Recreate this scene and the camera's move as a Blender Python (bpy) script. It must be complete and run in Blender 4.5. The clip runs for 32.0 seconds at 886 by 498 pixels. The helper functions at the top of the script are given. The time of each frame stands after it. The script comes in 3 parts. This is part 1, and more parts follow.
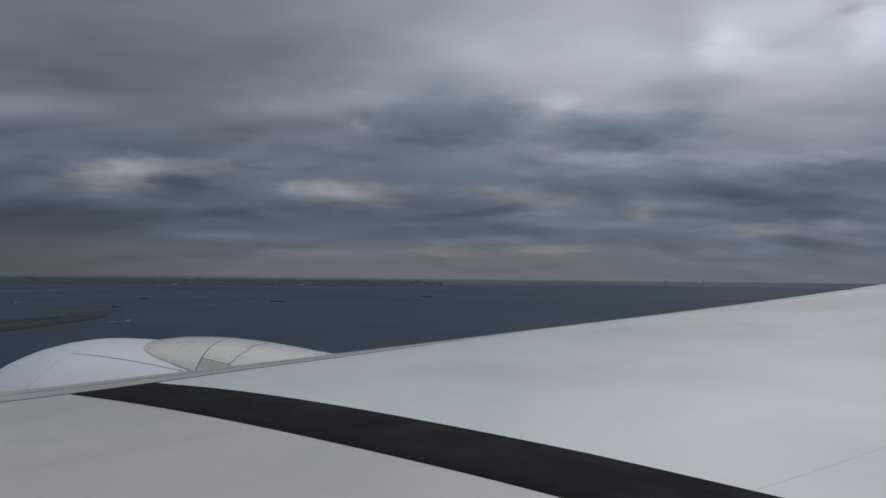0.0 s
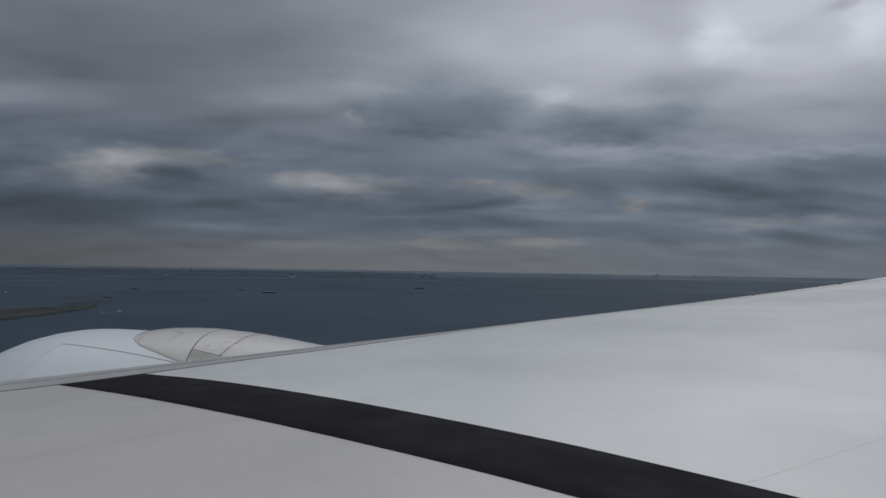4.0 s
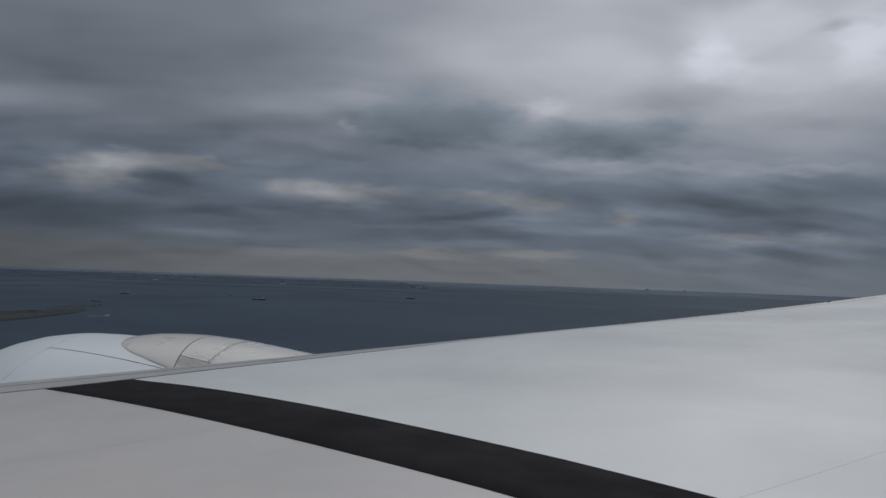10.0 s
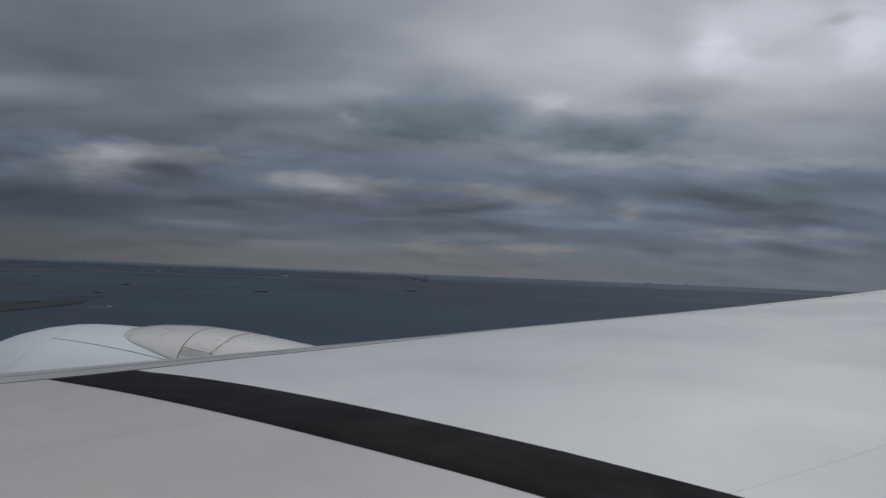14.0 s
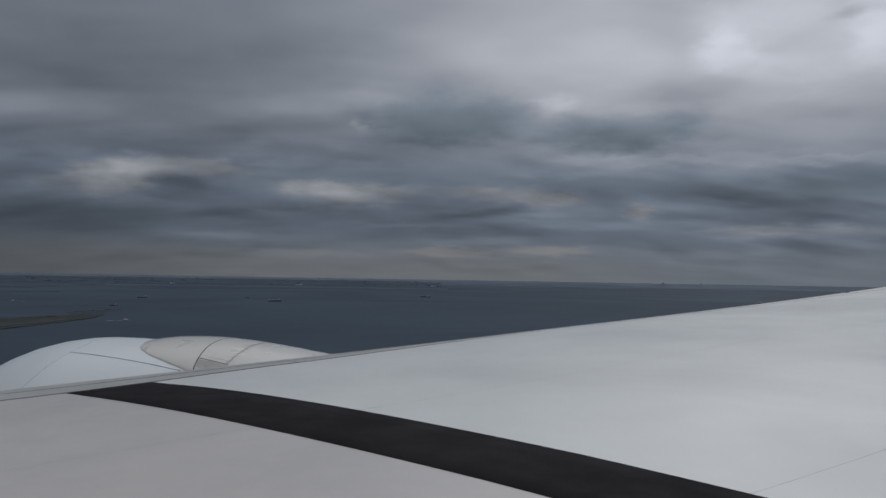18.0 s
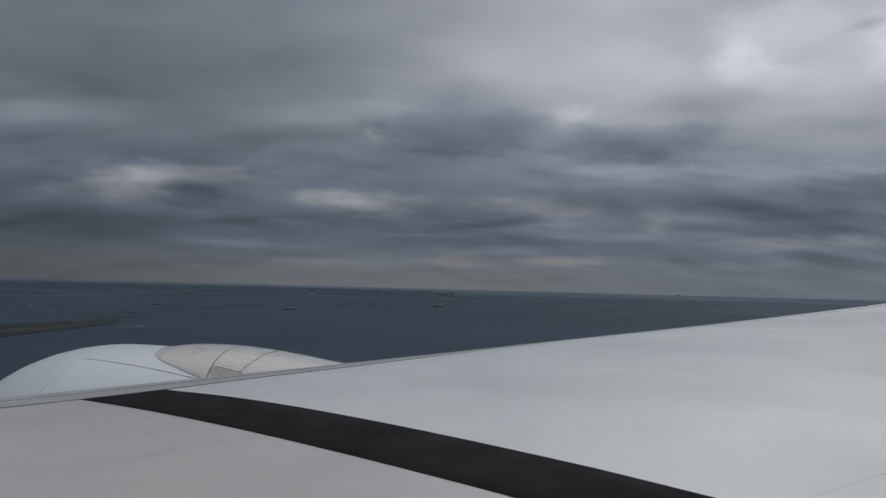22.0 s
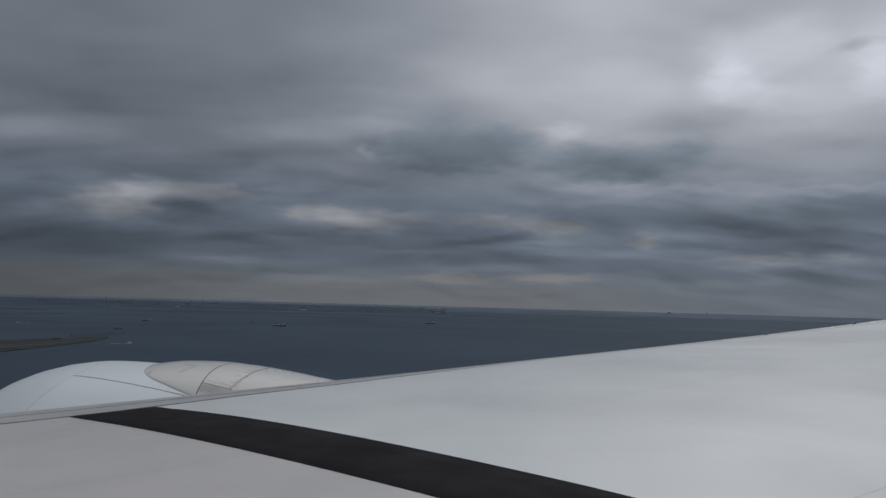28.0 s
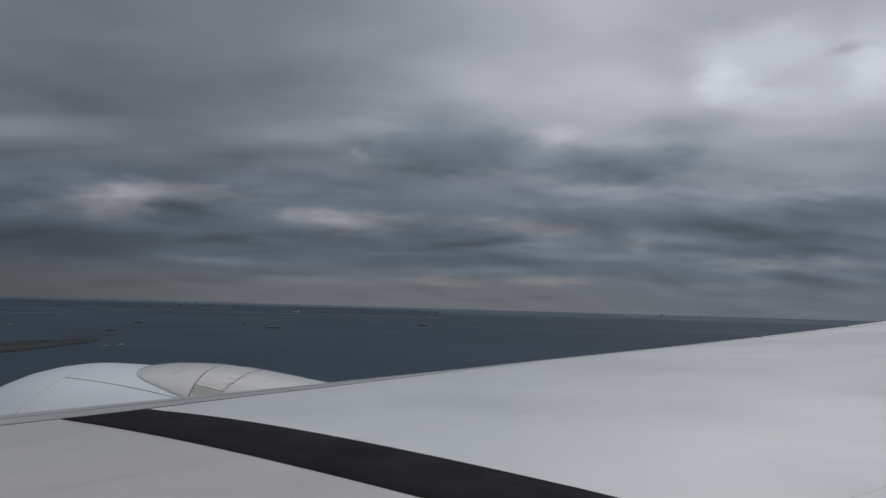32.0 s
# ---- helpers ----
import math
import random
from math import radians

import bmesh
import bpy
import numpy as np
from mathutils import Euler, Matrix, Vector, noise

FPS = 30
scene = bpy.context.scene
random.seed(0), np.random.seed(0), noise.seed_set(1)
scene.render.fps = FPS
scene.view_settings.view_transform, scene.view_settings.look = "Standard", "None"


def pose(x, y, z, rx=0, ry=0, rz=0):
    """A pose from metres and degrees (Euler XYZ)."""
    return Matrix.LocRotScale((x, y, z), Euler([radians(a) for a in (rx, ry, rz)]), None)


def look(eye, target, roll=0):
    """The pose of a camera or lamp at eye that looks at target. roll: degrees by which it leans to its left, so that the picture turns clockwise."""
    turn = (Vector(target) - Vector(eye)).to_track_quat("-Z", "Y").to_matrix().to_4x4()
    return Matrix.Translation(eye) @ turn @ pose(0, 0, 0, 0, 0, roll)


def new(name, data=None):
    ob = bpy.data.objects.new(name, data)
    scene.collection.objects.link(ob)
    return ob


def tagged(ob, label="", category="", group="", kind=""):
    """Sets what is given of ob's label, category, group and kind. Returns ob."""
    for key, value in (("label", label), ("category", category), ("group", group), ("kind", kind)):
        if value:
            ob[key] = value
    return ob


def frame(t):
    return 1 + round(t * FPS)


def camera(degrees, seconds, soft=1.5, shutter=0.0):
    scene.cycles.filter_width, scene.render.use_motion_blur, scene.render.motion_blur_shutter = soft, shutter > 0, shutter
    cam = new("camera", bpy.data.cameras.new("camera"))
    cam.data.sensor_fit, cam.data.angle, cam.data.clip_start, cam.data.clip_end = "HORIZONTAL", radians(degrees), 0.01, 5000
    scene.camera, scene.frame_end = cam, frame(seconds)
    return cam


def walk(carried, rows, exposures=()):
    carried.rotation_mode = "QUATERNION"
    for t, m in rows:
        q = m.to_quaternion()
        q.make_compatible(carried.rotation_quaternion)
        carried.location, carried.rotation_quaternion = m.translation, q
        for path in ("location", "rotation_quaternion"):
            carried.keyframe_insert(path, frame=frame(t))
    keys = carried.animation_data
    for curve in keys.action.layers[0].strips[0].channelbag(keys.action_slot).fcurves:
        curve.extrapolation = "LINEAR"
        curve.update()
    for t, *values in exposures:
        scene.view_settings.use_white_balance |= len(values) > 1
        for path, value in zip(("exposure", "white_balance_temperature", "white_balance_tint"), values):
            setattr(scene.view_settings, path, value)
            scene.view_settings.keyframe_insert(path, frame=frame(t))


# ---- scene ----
EYE = 32.0  # height of the cabin window over the sea
cam = camera(60.9, 32.0, soft=1.5)
ROWS = [
    (0.0, 0.004, 0.002, -0.000, 2.23, -0.64, 0.02),
    (0.5, 0.005, 0.005, -0.001, 2.52, -0.88, 0.22),
    (1.0, 0.004, 0.006, -0.002, 2.58, -0.89, 0.19),
    (1.5, 0.001, 0.000, -0.002, 2.80, -1.08, 0.80),
    (2.0, -0.002, -0.005, -0.001, 3.00, -0.92, 1.56),
    (2.5, -0.003, -0.000, -0.001, 2.77, -0.62, 1.45),
    (3.0, -0.001, 0.009, -0.002, 2.47, -0.49, 0.84),
    (3.5, 0.004, 0.017, -0.001, 1.55, -0.51, -0.15),
    (5.5, 0.011, 0.023, -0.001, 2.24, -1.84, -1.25),
    (6.0, 0.011, 0.022, 0.002, 2.09, -1.89, -1.48),
    (6.5, 0.010, 0.021, 0.003, 1.81, -1.96, -0.78),
    (7.0, 0.009, 0.019, 0.002, 1.80, -1.98, -0.36),
    (7.5, 0.008, 0.016, 0.001, 2.16, -1.99, -0.37),
    (8.0, 0.007, 0.015, 0.001, 2.26, -1.83, -0.27),
    (8.5, 0.008, 0.019, 0.001, 2.34, -1.70, -0.29),
    (9.0, 0.008, 0.023, 0.002, 1.92, -1.76, -0.73),
    (9.5, 0.009, 0.021, 0.002, 2.20, -2.01, -1.11),
    (10.0, 0.009, 0.015, 0.002, 2.47, -2.08, -1.25),
    (10.5, 0.007, 0.008, 0.000, 2.26, -1.96, -1.27),
    (11.0, 0.008, 0.007, -0.000, 1.75, -1.85, -0.75),
    (11.5, 0.008, 0.010, 0.002, 1.78, -1.95, -0.63),
    (12.0, 0.006, 0.012, 0.003, 2.11, -2.20, -0.64),
    (12.5, 0.004, 0.013, 0.004, 2.05, -2.45, -1.30),
    (13.0, 0.003, 0.010, 0.004, 2.06, -2.48, -1.44),
    (13.5, 0.002, 0.007, 0.003, 1.94, -2.43, -1.03),
    (15.5, 0.004, 0.006, 0.000, 1.91, -1.95, -1.70),
    (16.0, 0.005, 0.005, 0.001, 2.17, -1.79, -1.23),
    (16.5, 0.004, 0.008, 0.001, 2.78, -1.78, -0.92),
    (17.0, 0.001, 0.011, 0.001, 3.17, -1.42, -0.57),
    (17.5, 0.003, 0.010, 0.001, 2.65, -1.18, -0.50),
    (18.0, 0.005, 0.007, 0.001, 2.29, -0.96, -0.13),
    (18.5, 0.003, 0.004, 0.002, 1.98, -0.67, 0.04),
    (19.0, 0.000, -0.000, 0.002, 2.13, -0.39, 0.05),
    (19.5, 0.000, -0.001, 0.003, 1.66, -0.24, 0.35),
    (20.0, 0.002, 0.005, 0.004, 1.66, -0.43, 0.85),
    (20.5, 0.005, 0.013, 0.006, 1.59, -0.64, 1.07),
    (21.0, 0.005, 0.015, 0.008, 2.02, -0.80, 0.83),
    (21.5, 0.004, 0.013, 0.009, 2.80, -1.30, 0.96),
    (22.0, 0.004, 0.010, 0.007, 3.00, -1.48, 0.89),
    (22.5, 0.002, 0.006, 0.006, 2.83, -1.45, 0.63),
    (23.0, -0.000, 0.003, 0.006, 2.79, -1.43, 0.56),
    (23.5, -0.001, 0.005, 0.005, 3.06, -1.49, 0.12),
    (24.0, -0.001, 0.006, 0.005, 3.07, -1.35, 0.10),
    (24.5, -0.001, 0.008, 0.006, 2.92, -1.22, 0.51),
    (25.0, 0.000, 0.010, 0.007, 2.96, -1.13, 0.51),
    (25.5, 0.001, 0.009, 0.006, 3.18, -1.30, 0.57),
    (27.5, -0.000, 0.003, 0.006, 3.83, -1.67, 0.31),
    (28.0, 0.002, 0.002, 0.006, 4.30, -1.59, 0.23),
    (28.5, 0.001, 0.003, 0.005, 4.35, -1.59, -0.39),
    (29.0, -0.002, 0.004, 0.005, 4.24, -1.40, -0.35),
    (29.5, -0.001, 0.005, 0.006, 4.19, -1.43, -0.05),
    (30.0, 0.001, 0.006, 0.006, 4.16, -1.38, -0.28),
    (30.5, 0.002, 0.005, 0.005, 4.33, -1.49, -0.37),
    (31.0, 0.002, 0.002, 0.006, 4.09, -1.36, -0.30),
    (31.5, 0.002, 0.001, 0.007, 4.22, -1.54, -0.16),
    (32.0, 0.003, 0.003, 0.007, 4.47, -1.66, -0.26),
]
walk(cam, [(t, pose(x, y, EYE + z, 90 + pitch, roll, yaw)) for t, x, y, z, pitch, roll, yaw in ROWS])

# ---- light: an overcast sky and a veiled sun ----
SUN_AZ, SUN_EL = 26.0, 40.0
scene.view_settings.exposure = 0.03


class Graph:
    """Small helper to write shader arithmetic as nested calls."""

    def __init__(self, tree):
        self.tree = tree

    def node(self, kind, **values):
        n = self.tree.nodes.new(kind)
        for key, value in values.items():
            n.inputs[key.replace("_", " ")].default_value = value
        return n

    def put(self, socket, value):
        if isinstance(value, (int, float, tuple)):
            socket.default_value = value
        else:
            self.tree.links.new(value, socket)

    def math(self, op, a, b=0.0, c=0.0):
        n = self.tree.nodes.new("ShaderNodeMath")
        n.operation = op
        for i, v in enumerate((a, b, c)):
            self.put(n.inputs[i], v)
        return n.outputs[0]

    def add(self, a, b):
        return self.math("ADD", a, b)

    def mul(self, a, b):
        return self.math("MULTIPLY", a, b)

    def ramp(self, value, low, high, out0=0.0, out1=1.0):
        n = self.tree.nodes.new("ShaderNodeMapRange")
        n.interpolation_type = "SMOOTHSTEP"
        for i, v in enumerate((value, low, high, out0, out1)):
            self.put(n.inputs[i], v)
        return n.outputs[0]

    def xyz(self, x, y, z):
        n = self.tree.nodes.new("ShaderNodeCombineXYZ")
        for i, v in enumerate((x, y, z)):
            self.put(n.inputs[i], v)
        return n.outputs[0]

    def split(self, v):
        n = self.tree.nodes.new("ShaderNodeSeparateXYZ")
        self.put(n.inputs[0], v)
        return n.outputs

    def noise(self, vector, scale, detail=4.0, rough=0.55, distortion=0.0):
        n = self.node("ShaderNodeTexNoise", Scale=scale, Detail=detail, Roughness=rough, Distortion=distortion)
        self.put(n.inputs["Vector"], vector)
        return n.outputs[0]

    def mix(self, factor, a, b):
        n = self.tree.nodes.new("ShaderNodeMix")
        n.data_type = "RGBA"
        self.put(n.inputs[0], factor)
        self.put(n.inputs[6], a if not isinstance(a, tuple) else (*a, 1.0))
        self.put(n.inputs[7], b if not isinstance(b, tuple) else (*b, 1.0))
        return n.outputs[2]


world = bpy.data.worlds.new("overcast_sky")
scene.world = world
world.use_nodes = True
world.node_tree.nodes.clear()
g = Graph(world.node_tree)
way = g.node("ShaderNodeTexCoord").outputs["Generated"]
dx, dy, dz = g.split(way)
DEG = 57.29578
azim = g.mul(g.math("ARCTAN2", dx, dy), DEG)
elev = g.mul(g.math("ARCSINE", dz), DEG)
# the deck of cloud seen in perspective: rows crowd together towards the horizon
flat = g.math("DIVIDE", 1.0, g.add(g.math("MAXIMUM", dz, -0.02), 0.22))
deck_x, deck_y = g.mul(dx, flat), g.mul(dy, flat)
shear_x, shear_y = g.add(g.mul(deck_x, 0.94), g.mul(deck_y, 0.18)), g.add(g.mul(deck_y, 0.94), g.mul(deck_x, -0.12))


def on_deck(scale, seed, detail=4.0, rough=0.5, distortion=0.0, wide=1.0):
    return g.math("SUBTRACT", g.noise(g.xyz(g.mul(shear_x, wide), shear_y, seed), scale, detail, rough, distortion), 0.5)


# ragged edges: the sky's own coordinates, pushed about by broad and by fine turbulence
fray = g.ramp(elev, 0.0, 14.0, 0.35, 1.0)
broad_a, broad_e = on_deck(2.6, 3.0, 1.5), on_deck(2.6, 11.0, 1.5)
fine_a, fine_e = on_deck(10.0, 19.0, 3.0, 0.5), on_deck(10.0, 27.0, 3.0, 0.5)
wa = g.add(azim, g.mul(fray, g.add(g.mul(broad_a, 2.5), g.mul(fine_a, 4.2))))
we = g.add(elev, g.mul(fray, g.add(g.mul(broad_e, 0.6), g.mul(fine_e, 1.7))))


def cloud(az, el, half_az, up, down, amount, firm=1.35):
    """One lighter or darker cloud, soft on one side and firm on the other as its heights say."""
    a = g.math("DIVIDE", g.math("SUBTRACT", wa, az), half_az * 1.1)
    rise = g.math("SUBTRACT", we, el)
    e = g.add(g.math("DIVIDE", g.math("MAXIMUM", rise, 0.0), up * 1.15), g.math("DIVIDE", g.math("MINIMUM", rise, 0.0), down * 1.15))
    far = g.add(g.mul(a, a), g.mul(e, e))
    return g.mul(g.math("EXPONENT", g.mul(g.math("POWER", far, firm), -0.8)), amount)


# bright thin places in the deck, dark heaps below it, the dark and the sunlit rows of low cloud
GLOWS = (
    (21.3, 16.2, 1.9, 0.99, 1.07, 0.16),
    (20.7, 17.3, 1.1, 0.76, 0.76, 0.06),
    (23.5, 18.6, 4.0, 1.32, 1.33, 0.13),
    (30.7, 16.3, 1.9, 2.45, 1.78, 0.17),
    (26.6, 15.3, 3.1, 1.47, 1.49, 0.1),
    (17.9, 17.9, 4.7, 1.52, 1.55, 0.05),
    (2.9, 15.1, 7.3, 1.55, 1.48, 0.045),
    (8.4, 13.3, 1.3, 0.49, 0.91, 0.09),
    (-3.3, 18.6, 7.4, 1.77, 1.60, 0.03),
    (-5.3, 13.9, 3.9, 0.82, 0.91, 0.03),
    (-12.8, 12.5, 3.3, 0.73, 0.73, 0.012),
    (16.0, 15.0, 4.0, 0.99, 1.00, 0.03),
)
HEAPS = (
    (0.2, 11.7, 5.0, 2.41, 1.18, -0.095),
    (-2.8, 10.5, 2.8, 0.76, 0.67, -0.03),
    (-5.6, 9.2, 3.6, 0.50, 0.46, -0.035),
    (13.0, 10.9, 4.9, 1.23, 0.99, -0.115),
    (17.6, 11.8, 2.4, 0.72, 0.72, -0.045),
    (4.0, 12.9, 1.9, 1.45, 1.67, -0.035),
    (29.2, 18.0, 1.3, 0.28, 0.35, -0.07),
    (28.0, 17.8, 1.0, 0.25, 0.32, -0.05),
    (26.3, 11.8, 4.1, 0.68, 0.68, -0.03),
    (-28.3, 13.9, 4.8, 2.32, 2.18, -0.024),
    (-21.2, 14.5, 5.0, 1.89, 1.92, -0.018),
    (-13.5, 9.5, 4.5, 0.53, 0.49, -0.02),
    (-25.0, 9.1, 6.6, 0.53, 0.50, -0.022),
    (-18.4, 11.2, 4.8, 0.71, 0.63, -0.015),
)
LOW_DARK = (
    (-19.3, 6.3, 2.5, 0.56, 0.60, -0.03),
    (-14.2, 6.7, 1.6, 0.58, 0.58, -0.012),
    (-8.8, 4.8, 4.9, 0.51, 0.76, -0.022),
    (0.1, 5.7, 5.2, 0.94, 0.86, -0.022),
    (17.3, 6.8, 7.2, 0.98, 0.90, -0.032),
    (27.4, 6.7, 4.6, 1.07, 1.38, -0.04),
    (4.1, 3.6, 6.4, 0.39, 0.47, -0.014),
    (7.0, 7.5, 2.5, 0.34, 0.34, -0.012),
    (23.1, 5.1, 5.0, 0.48, 0.64, -0.018),
    (-27.1, 4.2, 3.8, 0.68, 0.99, -0.014),
)
LIT_LOW = (
    (-23.7, 7.1, 2.2, 0.62, 1.32, 0.11),
    (-18.2, 8.0, 4.1, 0.36, 0.72, 0.068),
    (-6.2, 11.4, 0.5, 0.46, 0.58, 0.05),
    (-6.8, 6.6, 4.1, 0.47, 1.02, 0.08),
    (-9.9, 7.0, 2.5, 0.29, 0.50, 0.05),
    (8.1, 6.2, 2.1, 0.34, 0.59, 0.085),
    (3.6, 6.7, 3.6, 0.30, 0.60, 0.06),
    (14.5, 5.2, 1.1, 0.33, 0.50, 0.085),
    (22.9, 3.8, 3.2, 0.28, 0.48, 0.06),
    (29.1, 3.7, 2.6, 0.26, 0.38, 0.045),
    (-27.9, 6.2, 1.7, 0.45, 0.75, 0.03),
)
STREAKS = (
    (16.1, 9.0, 8.8, 0.29, 0.37, 0.05),
    (26.3, 8.6, 4.1, 0.19, 0.31, 0.045),
    (0.3, 2.1, 2.8, 0.26, 0.34, 0.042),
    (8.0, 2.3, 2.9, 0.26, 0.34, 0.045),
    (-9.9, 1.8, 3.8, 0.21, 0.30, 0.018),
    (9.9, 8.2, 3.7, 0.25, 0.34, 0.025),
    (4.9, 5.0, 4.7, 0.21, 0.26, 0.022),
    (-2.8, 4.1, 3.4, 0.17, 0.21, 0.015),
    (-12.9, 4.7, 2.0, 0.25, 0.29, 0.025),
    (19.3, 4.5, 3.4, 0.20, 0.24, 0.02),
    (-16.1, 3.0, 4.8, 0.21, 0.25, 0.012),
    (19.7, 2.0, 4.5, 0.20, 0.28, 0.015),
)


level = g.add(g.ramp(elev, 1.5, 4.2, 0.128, 0.108), g.ramp(elev, 5.0, 13.0, 0.0, 0.052))
level = g.add(level, g.ramp(elev, 12.0, 21.0, 0.0, 0.03))
eastward = g.ramp(azim, -16.0, 15.0)
level = g.add(level, g.mul(eastward, g.ramp(elev, 2.0, 8.0, 0.008, 0.05)))
level = g.add(level, g.mul(eastward, g.ramp(elev, 7.5, 15.0, 0.0, 0.15)))
level = g.mul(level, g.ramp(azim, -33.0, -6.0, g.ramp(elev, 3.5, 8.0, 0.64, 0.92), 1.0))
level = g.add(level, g.mul(g.ramp(azim, 4.0, -10.0), g.mul(g.ramp(elev, 6.0, 9.0, 0.0, 0.022), g.ramp(elev, 11.0, 15.0, 1.0, 0.0))))
level = g.add(level, g.ramp(elev, 28.0, 58.0, 0.0, 0.50))
for row in GLOWS:
    level = g.add(level, cloud(*row))
bands = 0.0
for row in STREAKS:
    bands = g.add(bands, cloud(*row))
level = g.add(level, bands)
shade = 0.0
for row in HEAPS + LOW_DARK:
    shade = g.add(shade, cloud(*row))
level = g.add(level, shade)
# the sunlit heads are lumpy: firm above, melting into the haze below
heads = 0.0
for row in LIT_LOW:
    heads = g.add(heads, cloud(*row, firm=1.2))
knots = on_deck(6.5, 83.0, 2.0, 0.45)
level = g.add(level, g.mul(heads, g.math("MAXIMUM", g.add(g.mul(knots, 2.0), 0.8), 0.1)))

# relief of the deck: the side turned up to the light is paler than the side turned down
def bodies(rise, scale, seed, wide, low, high):
    """How thick the heaped cloud is a little higher up on the deck."""
    n = g.noise(g.xyz(g.mul(shear_x, wide), g.add(shear_y, -rise), seed), scale, 2.5, 0.45, 0.1)
    return g.ramp(n, low, high)


relief = g.math("SUBTRACT", bodies(0.0, 3.6, 41.0, 0.6, 0.36, 0.66), bodies(0.13, 3.6, 41.0, 0.6, 0.36, 0.66))
relief = g.mul(relief, g.ramp(on_deck(1.6, 97.0, 1.0), -0.12, 0.12, 0.25, 1.3))
billow = on_deck(2.2, 53.0, 3.0, 0.45, 0.2)
strands = on_deck(5.5, 67.0, 1.5, 0.45, 0.2, 0.5)
grain = g.add(g.mul(billow, 0.5), g.mul(relief, g.ramp(elev, 9.0, 16.0, 0.30, 0.12)))
grain = g.add(grain, g.mul(strands, g.ramp(elev, 8.0, 16.0, 0.55, 0.16)))
grain = g.mul(grain, g.ramp(elev, 0.0, 5.0, 0.25, 1.0))
level = g.math("MAXIMUM", g.mul(level, g.add(grain, 1.0)), 0.05)
# thick cloud is bluish, thin cloud nearly white, the gap over the horizon a little warm
tone = g.mix(g.ramp(level, 0.08, 0.40), g.mix(g.ramp(elev, 7.0, 12.0), (0.80, 0.99, 1.275), (0.865, 0.99, 1.20)), (0.955, 1.0, 1.115))
tone = g.mix(g.mul(g.ramp(shade, -0.015, -0.07, 0.0, 0.75), g.ramp(level, 0.18, 0.30, 1.0, 0.0)), tone, (0.80, 1.0, 1.22))
tone = g.mix(g.mul(g.ramp(elev, 0.8, 3.6, 0.85, 0.0), g.ramp(azim, 2.0, 22.0, 1.0, 0.45)), tone, (0.95, 1.0, 1.07))
tone = g.mix(g.ramp(elev, 24.0, 40.0), tone, (0.97, 1.0, 1.06))
lit_low = g.mul(g.ramp(heads, 0.015, 0.07), 1.0)
tone = g.mix(g.mul(lit_low, 0.6), tone, (1.0, 1.0, 1.06))
tone = g.mix(g.mul(g.ramp(bands, 0.006, 0.035, 0.0, 0.5), g.ramp(elev, 2.2, 4.5, 1.0, 0.0)), tone, (1.07, 1.0, 0.97))
tinted = g.tree.nodes.new("ShaderNodeVectorMath")
tinted.operation = "SCALE"
g.put(tinted.inputs[0], tone)
g.put(tinted.inputs["Scale"], level)
clear = g.tree.nodes.new("ShaderNodeTexSky")
clear.sky_type, clear.sun_disc = "NISHITA", False
clear.sun_elevation, clear.sun_rotation = radians(SUN_EL), radians(SUN_AZ)
clear_bg, cover_bg = g.node("ShaderNodeBackground", Strength=0.08), g.node("ShaderNodeBackground", Strength=1.05)
g.put(clear_bg.inputs[0], clear.outputs[0])
g.put(cover_bg.inputs[0], tinted.outputs[0])
both = g.node("ShaderNodeMixShader", Fac=0.994)
g.put(both.inputs[1], clear_bg.outputs[0])
g.put(both.inputs[2], cover_bg.outputs[0])
g.put(g.node("ShaderNodeOutputWorld").inputs[0], both.outputs[0])

sun = new("sun", bpy.data.lights.new("sun", "SUN"))
sun.data.energy, sun.data.angle, sun.data.color = 0.5, radians(25), (1.0, 0.97, 0.93)
sa, se = radians(SUN_AZ), radians(SUN_EL)
sun.matrix_world = look((0, 0, 60), Vector((0, 0, 60)) - Vector((math.sin(sa) * math.cos(se), math.cos(sa) * math.cos(se), math.sin(se))))


